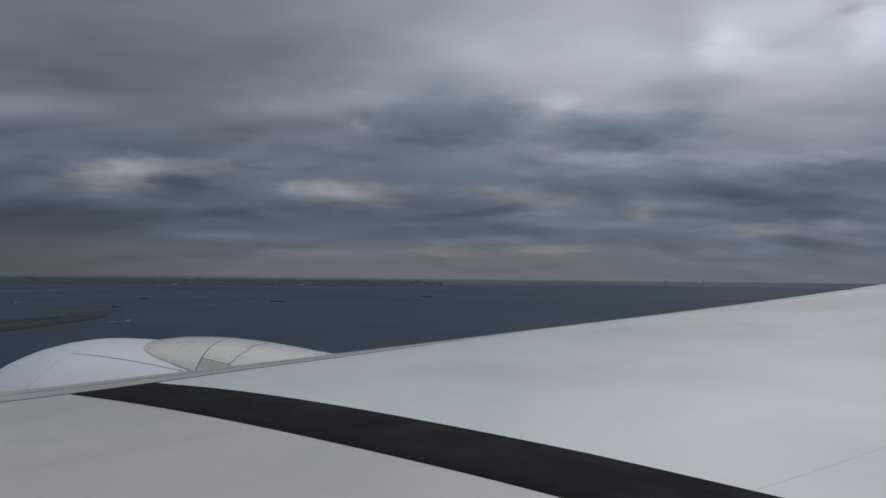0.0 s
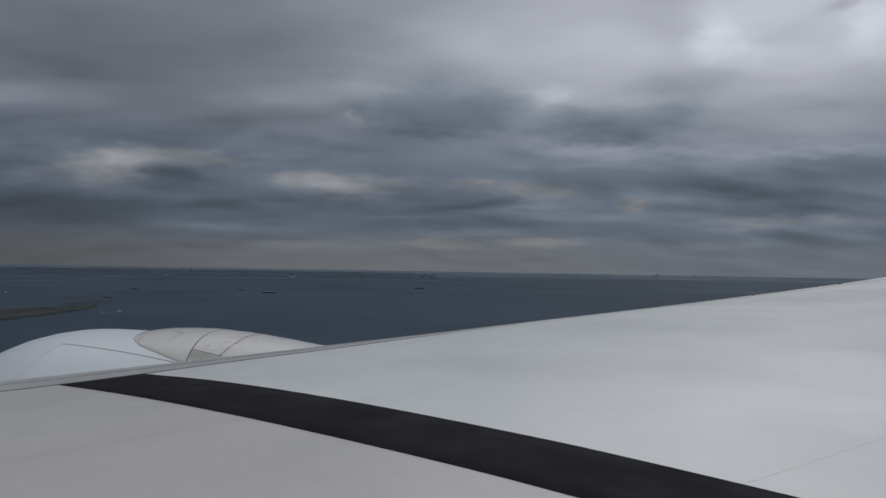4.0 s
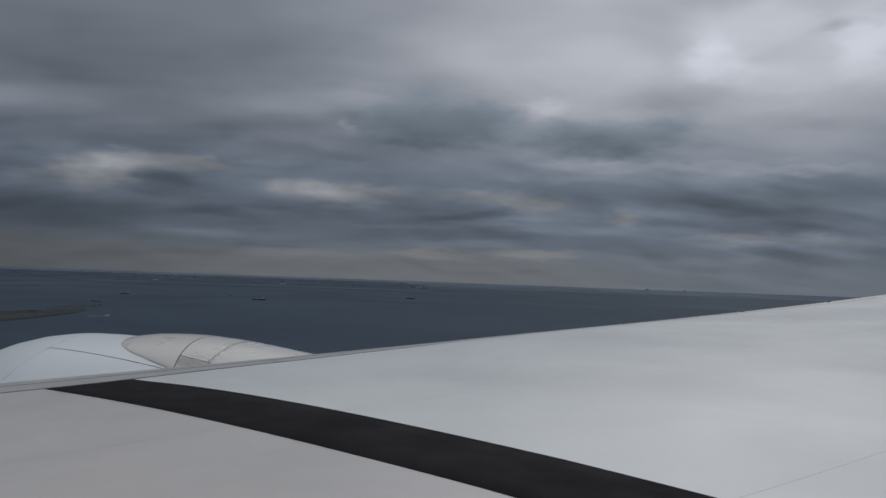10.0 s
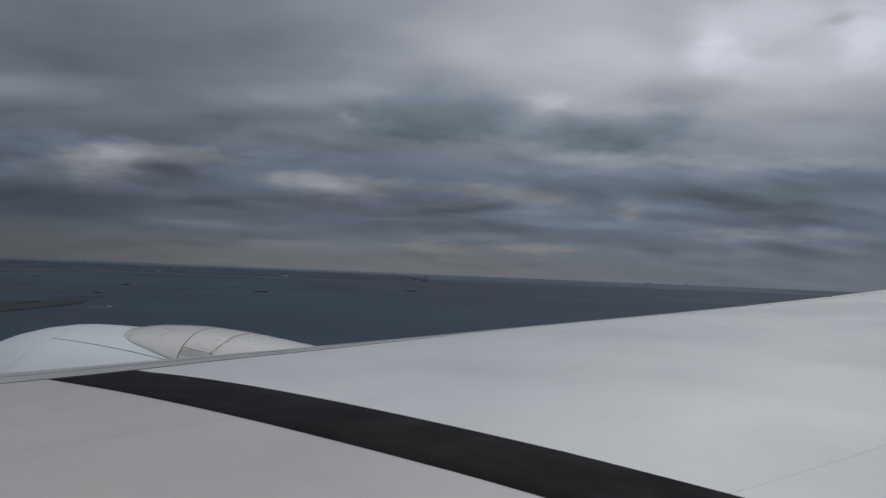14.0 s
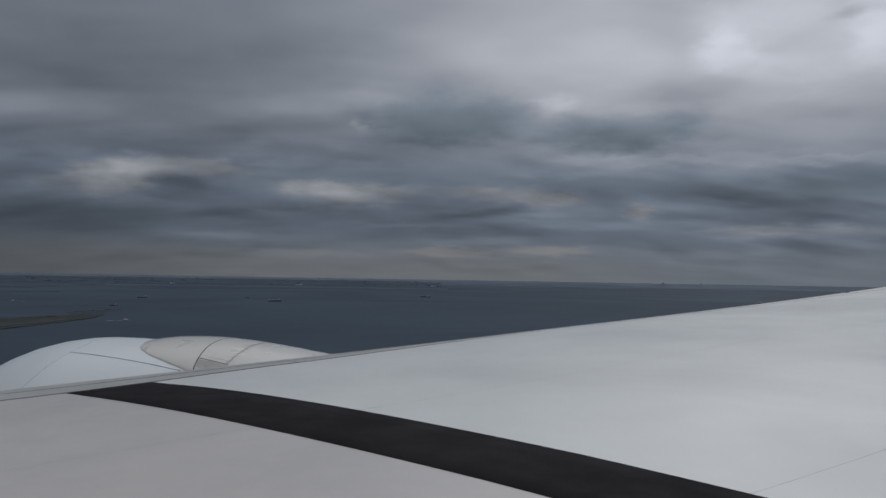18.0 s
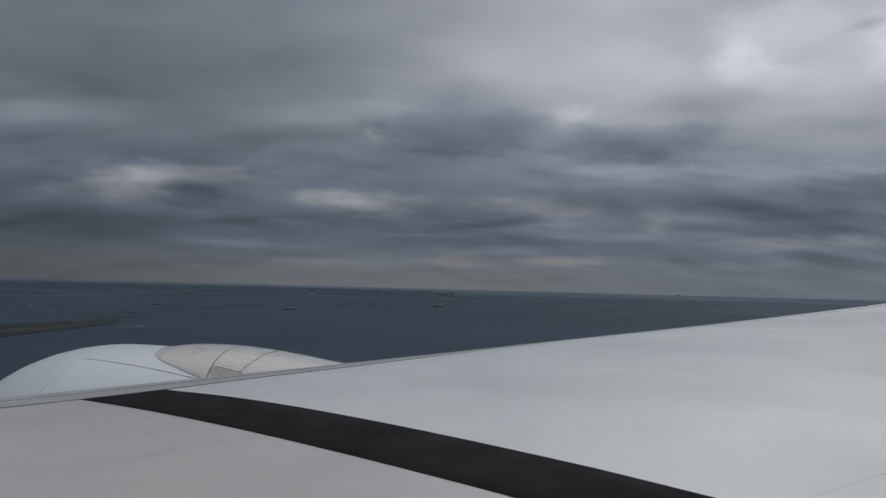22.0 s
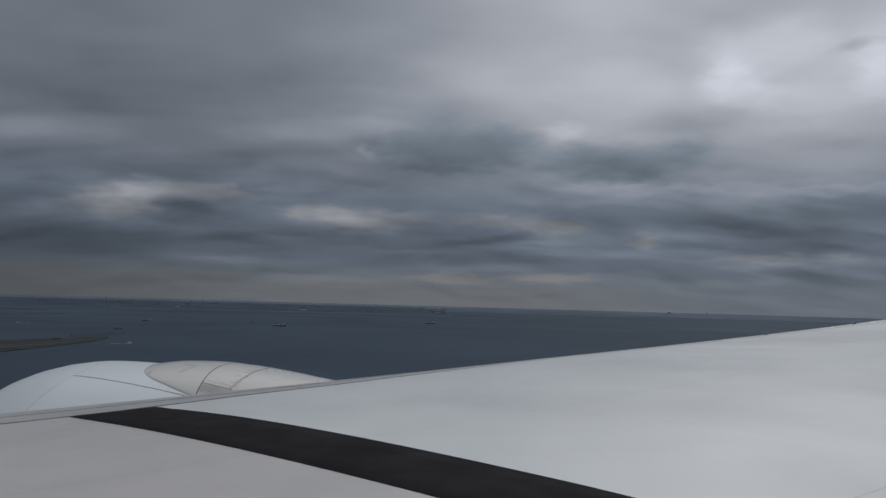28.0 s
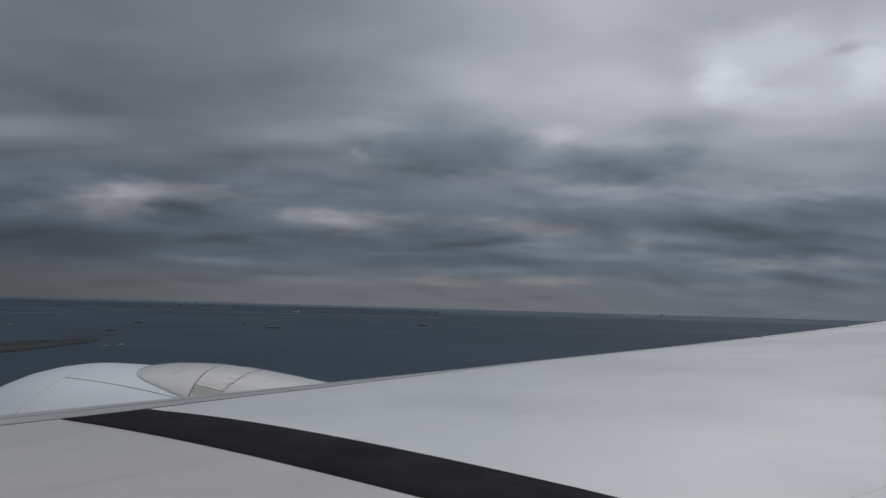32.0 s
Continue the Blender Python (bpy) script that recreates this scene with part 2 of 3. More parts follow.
# ---- materials ----
def material(name, colour, rough, second=None, patch=0.5, grain=0.0, metal=0.0, bump=0.0, bump_scale=20.0, bump_detail=4.0, coat=0.0, spec=0.5, stretch=(1, 1, 1), streaks=0.0, streak_colour=(0.2, 0.19, 0.18), streak_scale=2.0):
    """Principled surface with large patches, fine grain, streaks of dirt and relief, all in object metres."""
    m = bpy.data.materials.new(name)
    m.use_nodes = True
    k = Graph(m.node_tree)
    skin = m.node_tree.nodes["Principled BSDF"]
    where = k.node("ShaderNodeTexCoord").outputs["Object"]
    grid = k.node("ShaderNodeMapping")
    k.put(grid.inputs[0], where)
    grid.inputs["Scale"].default_value = stretch
    where = grid.outputs[0]
    second = second or tuple(c * 0.85 for c in colour)
    base = k.mix(k.ramp(k.noise(where, patch, 4.0, 0.6, 0.4), 0.35, 0.68), colour, second)
    if streaks:
        dirt = k.ramp(k.noise(where, streak_scale, 4.0, 0.6, 0.6), 0.5, 0.8, 0.0, streaks)
        base = k.mix(dirt, base, streak_colour)
    if grain:
        fine = k.ramp(k.noise(where, 90.0, 3.0), 0.3, 0.7, 1.0 - grain, 1.0 + grain)
        scaled = k.tree.nodes.new("ShaderNodeVectorMath")
        scaled.operation = "SCALE"
        k.put(scaled.inputs[0], base)
        k.put(scaled.inputs["Scale"], fine)
        base = scaled.outputs[0]
    k.put(skin.inputs["Base Color"], base)
    k.put(skin.inputs["Roughness"], k.ramp(k.noise(where, patch * 3.0, 5.0, 0.6), 0.3, 0.7, rough * 0.85, min(1.0, rough * 1.2)))
    skin.inputs["Metallic"].default_value = metal
    skin.inputs["Coat Weight"].default_value = coat
    skin.inputs["Coat Roughness"].default_value = 0.12
    skin.inputs["Specular IOR Level"].default_value = spec
    if bump:
        relief = k.node("ShaderNodeBump", Strength=1.0, Distance=bump)
        k.put(relief.inputs["Height"], k.noise(where, bump_scale, bump_detail, 0.55))
        k.put(skin.inputs["Normal"], relief.outputs[0])
    return m


# broad tone patches in the wing colour stand in for mottled cloud reflections
WING_PAINT = material("wing_grey_paint", (0.595, 0.617, 0.617), 0.36, (0.49, 0.51, 0.514), patch=0.28, bump=0.075, bump_scale=0.4, bump_detail=1.0, coat=0.4, spec=0.32, streaks=0.07, streak_colour=(0.38, 0.37, 0.36))
INBOARD_PAINT = material("inboard_warm_grey_paint", (0.485, 0.464, 0.45), 0.38, (0.425, 0.409, 0.40), patch=0.7, bump=0.03, bump_scale=0.5, bump_detail=1.0, coat=0.62, spec=0.4, streaks=0.12, streak_colour=(0.36, 0.34, 0.34))
SLAT_METAL = material("slat_bare_alloy", (0.395, 0.398, 0.392), 0.34, (0.345, 0.347, 0.342), patch=2.5, grain=0.03, metal=0.25, bump=0.001, bump_scale=3.0)
BLACK_BAND = material("black_walkway_coating", (0.0135, 0.0130, 0.0150), 0.9, (0.0155, 0.0150, 0.0172), patch=0.8, grain=0.12, spec=0.06)
SLAT_GAP = material("dark_slat_gap", (0.10, 0.098, 0.102), 0.85, (0.075, 0.074, 0.078), patch=3.0)
COWL_JOINT = material("grey_cowl_joint", (0.15, 0.15, 0.155), 0.85, (0.11, 0.11, 0.115), patch=3.0)
SEALANT = material("dark_joint_sealant", (0.06, 0.06, 0.06), 0.85, (0.04, 0.04, 0.04), patch=3.0)
JOINT_GREY = material("grey_joint_filler", (0.33, 0.32, 0.315), 0.8, (0.20, 0.195, 0.19), patch=9.0)
COWL_WHITE = material("nacelle_white_paint", (0.60, 0.635, 0.665), 0.34, (0.57, 0.605, 0.635), patch=0.5, coat=0.35)
PYLON_PAINT = material("pylon_warm_grey_paint", (0.52, 0.51, 0.49), 0.30, (0.485, 0.472, 0.452), patch=0.7, coat=1.0, streaks=0.06, streak_colour=(0.34, 0.31, 0.28), streak_scale=1.2)
ACCESS_GREY = material("dull_access_panel_paint", (0.41, 0.415, 0.385), 0.55, (0.34, 0.34, 0.315), patch=9.0, grain=0.08)
SEAL_SMEAR = material("thin_brown_smear", (0.42, 0.39, 0.36), 0.6, (0.50, 0.47, 0.44), patch=12.0)
OIL_MARK = material("brown_seal_stain", (0.24, 0.21, 0.19), 0.7, (0.33, 0.29, 0.26), patch=9.0, grain=0.2)
DARK_METAL = material("dark_exhaust_metal", (0.10, 0.095, 0.09), 0.45, metal=0.8, patch=2.0)
FUSELAGE_PAINT = material("fuselage_white_paint", (0.52, 0.49, 0.475), 0.35, patch=0.6, grain=0.01, coat=0.2)
TRIM_PLASTIC = material("grey_window_trim", (0.30, 0.31, 0.31), 0.55, patch=5.0, grain=0.03)
CABIN_DARK = material("dark_cabin_lining", (0.045, 0.047, 0.05), 0.7, patch=3.0, grain=0.05)


def water_material():
    m = bpy.data.materials.new("grey_blue_sea_water")
    m.use_nodes = True
    k = Graph(m.node_tree)
    skin = m.node_tree.nodes["Principled BSDF"]
    where = k.node("ShaderNodeTexCoord").outputs["Object"]
    x, y, z = k.split(where)
    wide = k.noise(where, 0.0022, 5.0, 0.6, 0.6)
    slick = k.noise(k.xyz(k.mul(x, 0.25), y, 0.0), 0.012, 5.0, 0.6, 0.5)
    base = k.mix(k.ramp(wide, 0.35, 0.68), (0.0380, 0.0535, 0.0735), (0.0505, 0.0715, 0.0960))
    base = k.mix(k.ramp(slick, 0.5, 0.75, 0.0, 0.35), base, (0.050, 0.072, 0.098))
    relief = k.node("ShaderNodeBump", Strength=1.0, Distance=0.25)
    k.put(relief.inputs["Height"], k.noise(k.xyz(k.mul(x, 0.5), y, 0.0), 0.5, 4.0, 0.6))
    body, gloss = k.node("ShaderNodeBsdfDiffuse"), k.node("ShaderNodeBsdfGlossy", Roughness=0.4)
    k.put(body.inputs["Color"], base)
    for side in (body, gloss):
        k.put(side.inputs["Normal"], relief.outputs[0])
    # choppy water turns part of its facets away, so the gloss stays low even far off
    grazing = k.math("POWER", k.node("ShaderNodeFresnel", IOR=1.33).outputs[0], 3.0)
    both_sides = k.node("ShaderNodeMixShader")
    k.put(both_sides.inputs[0], k.add(k.mul(grazing, 0.02), 0.02))
    k.put(both_sides.inputs[1], body.outputs[0])
    k.put(both_sides.inputs[2], gloss.outputs[0])
    m.node_tree.nodes.remove(skin)
    k.put(m.node_tree.nodes["Material Output"].inputs[0], both_sides.outputs[0])
    return m


SEA = water_material()
# aerial haze is put into the base colour of the far land
FAR_LAND = material("haze_tinted_far_land", (0.049, 0.068, 0.093), 0.95, (0.036, 0.050, 0.070), patch=0.004, grain=0.0, spec=0.05, stretch=(1, 1, 4))
FAR_HAZE = material("haze_tinted_farthest_land", (0.094, 0.120, 0.151), 0.95, (0.076, 0.099, 0.128), patch=0.003, spec=0.05)
FAR_SPIT = material("haze_tinted_spit_land", (0.072, 0.098, 0.127), 0.95, (0.058, 0.080, 0.105), patch=0.004, spec=0.05)
ISLAND_LAND = material("dark_reclaimed_land", (0.036, 0.042, 0.040), 0.95, (0.020, 0.025, 0.026), patch=0.045, grain=0.15, bump=0.3, bump_scale=0.15, spec=0.1, streaks=0.4, streak_colour=(0.05, 0.053, 0.05), streak_scale=0.05)
SEA_WALL = material("dark_wet_stone", (0.028, 0.033, 0.035), 0.8, (0.020, 0.024, 0.026), patch=0.05)
SAND = material("pale_shore_sand", (0.040, 0.045, 0.047), 0.95, patch=0.02, spec=0.1)
SHALLOWS = material("pale_shallow_water", (0.062, 0.078, 0.097), 0.8, (0.040, 0.055, 0.073), patch=0.006, spec=0.05, stretch=(1, 3, 1))
PIER_BROWN = material("rusty_pier_steel", (0.085, 0.066, 0.064), 0.8, (0.06, 0.05, 0.05), patch=0.5)
HULL_DARK = material("dark_ship_hull", (0.018, 0.022, 0.030), 0.6, patch=0.3)
SHIP_WHITE = material("pale_ship_deckhouse", (0.33, 0.35, 0.375), 0.6, patch=0.5)
DECK_GREY = material("grey_ship_deck", (0.13, 0.15, 0.17), 0.7, patch=0.3)
FOAM = material("white_wake_foam", (0.24, 0.27, 0.30), 0.9, (0.09, 0.115, 0.145), patch=0.4)
# wall colours lightened to carry the haze and lift their shaded faces
TOWN_GREY = material("haze_tinted_town_walls", (0.125, 0.148, 0.18), 0.9, (0.085, 0.105, 0.135), patch=0.02, spec=0.05)
FAR_TOWER = material("haze_tinted_tower_walls", (0.27, 0.30, 0.335), 0.9, (0.23, 0.26, 0.295), patch=0.02, spec=0.05)
TOWN_PALE = material("pale_town_walls", (0.40, 0.43, 0.46), 0.9, patch=0.02, spec=0.05)


# ---- building helpers ----
def smooth(data):
    for p in data.polygons:
        p.use_smooth = True


def link(name, bm, mat, parent=None, label="", shade=True):
    """Links a bmesh as one object; under parent it is a part."""
    data = bpy.data.meshes.new(name)
    bm.normal_update()
    bm.to_mesh(data)
    bm.free()
    data.materials.append(mat)
    if shade:
        smooth(data)
    ob = new(name, data)
    if parent:
        ob.parent = parent
    if label:
        ob["label"] = label
    return ob


def part(name, bm, mat, parent, label="", shade=True):
    return link(name, bm, mat, parent, label, shade)


def grid_mesh(us, vs, place, keep=None, flip=False, closed_u=False):
    """A sheet of quads over the lists us and vs; place(u, v) gives the point."""
    bm = bmesh.new()
    pts = [[bm.verts.new(place(u, v)) for v in vs] for u in us]
    rows = len(us) if closed_u else len(us) - 1
    for i in range(rows):
        j = (i + 1) % len(us)
        for n in range(len(vs) - 1):
            if keep and not keep((us[i] + us[j]) / 2, (vs[n] + vs[n + 1]) / 2):
                continue
            quad = (pts[i][n], pts[j][n], pts[j][n + 1], pts[i][n + 1])
            bm.faces.new(quad[::-1] if flip else quad)
    loose = [v for v in bm.verts if not v.link_faces]
    bmesh.ops.delete(bm, geom=loose, context="VERTS")
    return bm


def box(bm, centre, size, turn=0.0, bevel=0.0):
    m = Matrix.Translation(centre) @ Matrix.Rotation(turn, 4, "Z") @ Matrix.Diagonal((*size, 1))
    made = bmesh.ops.create_cube(bm, size=1.0, matrix=m)
    if bevel:
        edges = list({e for v in made["verts"] for e in v.link_edges})
        bmesh.ops.bevel(bm, geom=edges, offset=bevel, segments=2, affect="EDGES", profile=0.6)


def steps(a, b, n):
    return [a + (b - a) * i / n for i in range(n + 1)]


def ease(a, b, x):
    t = min(1.0, max(0.0, (x - a) / (b - a)))
    return t * t * (3 - 2 * t)


# ---- the sea, out to the horizon ----
def polar(az, dist, z):
    return (dist * math.sin(radians(az)), dist * math.cos(radians(az)), z)


rings = [0, 30, 80, 150, 300, 600, 1000, 1600, 2400, 3400, 4400, 4960]
sea = grid_mesh(steps(0, 360, 180)[:-1], rings[1:], lambda a, r: polar(a, r, 0.0), closed_u=True)
hub = sea.verts.new((0, 0, 0))
sea.verts.ensure_lookup_table()
inner = [sea.verts[i * (len(rings) - 1)] for i in range(180)]
for i in range(180):
    sea.faces.new((hub, inner[i], inner[(i + 1) % 180]))
tagged(link("water", sea, SEA), "dark grey-blue sea with faint slicks under cloud", "sea", kind="structure")


# ---- far shores ----
def far_land(name, mat, az0, az1, near, far, crest, rough_near, rough_top, seed, label):
    """A strip of low land from its shore line back to a crest near the horizon."""
    azs = steps(az0, az1, max(8, int((az1 - az0) * 4)))
    lines = [0.0, 0.002, 0.15, 0.35, 0.6, 0.8, 1.0]

    def place(a, v):
        n = noise.fractal(Vector((a * 0.22, seed, 0.0)), 1.0, 2.0, 4)
        m = noise.fractal(Vector((a * 1.6, seed + 7.0, 0.0)), 1.0, 2.0, 4)
        end = ease(az0, az0 + 3.0, a) * (1.0 - ease(az1 - 4.0, az1, a))
        shore = near + rough_near * n + (1.0 - end) * (far - near) * 0.75
        d = shore + (far - shore) * v
        if v == 0.0:
            return polar(a, d, -0.5)
        z = 0.6 + (crest + rough_top * m - 0.6) * v ** 1.3 * (0.35 + 0.65 * end)
        z += 0.5 * noise.noise(Vector((a * 3.1, v * 9.0, seed)))
        return polar(a, d, max(0.4, z))

    ob = link(name, grid_mesh(azs, lines, place), mat)
    return tagged(ob, label, "land", kind="structure")


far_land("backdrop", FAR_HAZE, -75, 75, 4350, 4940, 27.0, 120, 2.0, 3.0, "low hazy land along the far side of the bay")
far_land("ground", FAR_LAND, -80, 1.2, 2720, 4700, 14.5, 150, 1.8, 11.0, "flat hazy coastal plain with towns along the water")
far_land("ground_shoal", FAR_LAND, -75, -26.8, 1380, 1460, 0.8, 25, 0.1, 41.0, "thin dark mudflat lying in the bay")
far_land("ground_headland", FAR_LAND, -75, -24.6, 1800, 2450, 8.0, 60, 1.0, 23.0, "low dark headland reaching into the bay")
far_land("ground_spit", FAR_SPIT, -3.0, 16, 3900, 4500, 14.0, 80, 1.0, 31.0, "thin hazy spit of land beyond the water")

shallows = grid_mesh(steps(-24, 14, 120), [0.0, 0.5, 1.0], lambda a, v: polar(a, (2560 if a < 0.5 else 3700) - 260 * (1 - v) + 60 * noise.noise(Vector((a * 0.5, 3.0, v))), 0.25))
tagged(link("water_shallows", shallows, SHALLOWS), "pale strip of shallow water before the far shore", "sea", kind="structure")

# ---- the near island with its runway end and approach pier ----
def island_place(a, v):
    t = (-24.0 - a) / 40.0
    back, front = 655 - 260 * min(1, t * 1.05) ** 0.8, 640 - 495 * min(1, max(0, t)) ** 0.62
    back += 8 * noise.noise(Vector((a * 0.7, 1.0, 0.0)))
    front += 6 * noise.noise(Vector((a * 0.9, 5.0, 0.0)))
    d = front + (back - front) * v
    if v in (0.0, 1.0):
        return polar(a, d, -0.3)
    return polar(a, d, 0.9 + 0.35 * noise.noise(Vector((a * 1.3, v * 5.0, 2.0))))


island = link("ground_island", grid_mesh(steps(-70, -24.0, 90), [0, 0.03, 0.2, 0.4, 0.6, 0.8, 0.97, 1.0], island_place), ISLAND_LAND)
tagged(island, "flat dark green-grey reclaimed island with pale shore", "island", kind="structure")
beach = grid_mesh(steps(-70, -24.2, 80), [0.0, 1.0], lambda a, v: Vector(island_place(a, 0.03)) + Vector((0, 0, 0.05)) - Vector(polar(a, 4.5 * (1 - v), 0.55 * (1 - v))))
part("shore_edge", beach, SAND, island, "pale stone shore edge")
bank = grid_mesh(steps(-70, -25.0, 80), [0.0, 1.0], lambda a, v: Vector(island_place(a, 0.10 + 0.05 * v)) + Vector((0, 0, 0.25)))
part("sea_wall", bank, SEA_WALL, island, "dark strip of sea wall along the shore")
for a, v, w in ((-27.2, 0.75, 6), (-31, 0.5, 7), (-36, 0.3, 12), (-44, 0.55, 15)):
    apron = bmesh.new()
    x, y, z = island_place(a, v)
    box(apron, (x, y, 1.5), (w, 3.0, 0.3), radians(-a), 0.05)
    part("apron", apron, SAND, island, "pale concrete apron")

pier = tagged(new("approach_pier"), "rust-brown approach-light pier on piles off the island", "pier")
pier_a, pier_b = Vector(polar(-26.3, 648, 1.9)), Vector(polar(-23.0, 712, 1.9))
along = pier_b - pier_a
heading = math.atan2(along.y, along.x)
deck_bm = bmesh.new()
box(deck_bm, (pier_a + pier_b) / 2, (along.length, 1.4, 0.45), heading, 0.04)
part("deck", deck_bm, PIER_BROWN, pier)
for i in range(12):
    p = pier_a.lerp(pier_b, (i + 0.5) / 12)
    pile = bmesh.new()
    box(pile, (p.x, p.y, 0.75), (0.2, 0.2, 2.2), heading, 0.03)
    part("pile", pile, PIER_BROWN, pier)
    if i in (5, 11):
        post = bmesh.new()
        box(post, (p.x, p.y, 2.3), (0.2, 1.2, 0.7), heading, 0.02)
        part("light_bar", post, DECK_GREY, pier)


# ---- ships ----
def ship(az, el, length, turn, label, house_at=-0.36, stacks=4, pale=False):
    dist = EYE / math.tan(radians(-el))
    root = tagged(new("cargo_ship"), label, "ship", "ships at anchor in the bay")
    wide, high = length * 0.16, length * 0.085
    hull = bmesh.new()
    sections = steps(-0.5, 0.5, 14)
    rows = []
    for s in sections:
        w = wide / 2 * (1 - max(0, (s - 0.2) / 0.3) ** 2 * 0.97) * (1 - max(0, (-s - 0.4) / 0.1) * 0.25)
        sheer = high * (1 + 0.35 * max(0, (s - 0.3) / 0.2) ** 2)
        rows.append([hull.verts.new((s * length, k * w * f, z)) for k, f, z in ((-1, 0.8, -0.3), (-1, 1, sheer * 0.5), (-1, 1, sheer), (1, 1, sheer), (1, 1, sheer * 0.5), (1, 0.8, -0.3))])
    for p, q in zip(rows, rows[1:]):
        for i in range(5):
            hull.faces.new((p[i], p[i + 1], q[i + 1], q[i]))
    hull.faces.new(rows[0])
    hull.faces.new(rows[-1][::-1])
    part("hull", hull, HULL_DARK, root, shade=False)
    house = bmesh.new()
    box(house, (house_at * length, 0, high * 1.75), (length * 0.10, wide * 0.8, high * 1.6), 0, 0.05)
    box(house, (house_at * length, 0, high * 2.7), (length * 0.06, wide * 0.95, high * 0.4), 0, 0.03)
    part("deckhouse", house, SHIP_WHITE, root, "pale deckhouse", shade=False)
    funnel = bmesh.new()
    box(funnel, ((house_at - 0.07) * length, 0, high * 2.2), (length * 0.035, wide * 0.3, high * 1.6), 0, 0.04)
    part("funnel", funnel, DECK_GREY, root, shade=False)
    for i in range(stacks):
        hatch = bmesh.new()
        box(hatch, ((-0.2 + 0.6 * i / max(1, stacks - 1)) * length, 0, high * 1.2), (0.13 * length, wide * 0.75, high * (1.0 if pale else 0.55)), 0, 0.03)
        part("cargo_hatch", hatch, SHIP_WHITE if pale or i % 2 == 0 else DECK_GREY, root, shade=False)
    mast = bmesh.new()
    box(mast, (0.42 * length, 0, high * 2.1), (0.012 * length, 0.012 * length, high * 1.7))
    part("mast", mast, DECK_GREY, root, shade=False)
    x, y, z = polar(az, dist, 0.0)
    root.matrix_world = pose(x, y, 0, 0, 0, -az + turn)
    return root


ship(-12.4, -1.86, 16.5, 186, "dark-hulled cargo ship with pale deck load on the sea", pale=True)
ship(-1.2, -1.40, 17.0, 184, "long low dark tanker riding on the bay", -0.38, 3)
ship(-23.4, -2.24, 7.5, 170, "small dark coaster on the grey water", -0.3, 2)
ship(-21.6, -1.66, 12.0, 182, "dark low freighter further out in the bay", -0.4, 3)
ship(-14.4, -1.62, 7.0, 178, "small dark freighter beyond the cargo ship", -0.35, 2)


def motor_boat(az, el, turn, label):
    dist = EYE / math.tan(radians(-el))
    root = tagged(new("motor_boat"), label, "boat")
    hull = bmesh.new()
    for s in range(9):
        t = s / 8
        w = 0.55 * (1 - max(0, (t - 0.4) / 0.6) ** 2)
        for k, z in ((-w, 0.7 + 0.2 * t), (-w * 0.7, -0.1), (w * 0.7, -0.1), (w, 0.7 + 0.2 * t)):
            hull.verts.new((t * 3.2 - 1.6, k, z))
    hull.verts.ensure_lookup_table()
    for s in range(8):
        for i in range(4):
            a, b = s * 4 + i, s * 4 + (i + 1) % 4
            hull.faces.new([hull.verts[n] for n in (a, b, b + 4, a + 4)])
    part("hull", hull, SHIP_WHITE, root)
    cabin = bmesh.new()
    box(cabin, (-0.3, 0, 1.1), (1.1, 0.8, 0.7), 0, 0.08)
    part("cabin", cabin, SHIP_WHITE, root)
    wake = grid_mesh(steps(0, 1, 12), [-1, -0.4, 0.4, 1], lambda t, v: (-1.5 - 11 * t, v * (0.4 + 1.0 * t), 0.10 + 0.06 * math.sin(9 * t + 3 * v)))
    part("wake", wake, FOAM, root, "pale foaming wake")
    x, y, z = polar(az, dist, 0.0)
    root.matrix_world = pose(x, y, 0, 0, 0, -az + turn)


motor_boat(-22.6, -3.25, 14, "small white motor boat drawing a pale wake")
motor_boat(-29.5, -1.9, 200, "small white launch far out with its wake")


# ---- buildings on the far shore ----
def far_tower(az, dist, base, wide, tall, mat, label):
    root = tagged(new("far_building"), label, "building", "towers on the far shore")
    tall *= 0.62
    body = bmesh.new()
    box(body, (0, 0, tall / 2), (wide, wide * 0.7, tall), 0, wide * 0.03)
    part("wall", body, mat, root, shade=False)
    top = bmesh.new()
    box(top, (0, 0, tall + wide * 0.1), (wide * 0.6, wide * 0.4, wide * 0.2), 0, 0)
    part("roof", top, TOWN_GREY, root, shade=False)
    x, y, z = polar(az, dist, base)
    root.matrix_world = pose(x, y, z, 0, 0, -az)


for az, dist, base, wide, tall, mat, label in (
    (-24.3, 4620, 14, 8, 20, FAR_TOWER, "tall hazy tower block on the far shore"),
    (-18.6, 4620, 14, 6, 15, FAR_TOWER, "slim hazy tower on the skyline"),
    (-17.9, 4630, 14, 8, 12, FAR_TOWER, "hazy tower block above the plain"),
    (19.0, 4880, 21, 7, 19, FAR_TOWER, "lone hazy tower standing across the bay"),
    (19.9, 4880, 21, 8, 12, FAR_TOWER, "hazy block beside the lone tower"),
    (16.4, 4880, 21, 22, 10, FAR_TOWER, "wide hazy block across the bay"),
    (-10.7, 2830, 0.8, 24, 7, TOWN_PALE, "pale waterfront hall on the far shore"),
    (-0.6, 3180, 0.8, 22, 6, TOWN_PALE, "pale low waterfront shed on the far shore"),
    (-19.6, 2850, 0.8, 16, 5, TOWN_PALE, "small pale harbour building on the shore"),
):
    far_tower(az, dist, base, wide, tall, mat, label)

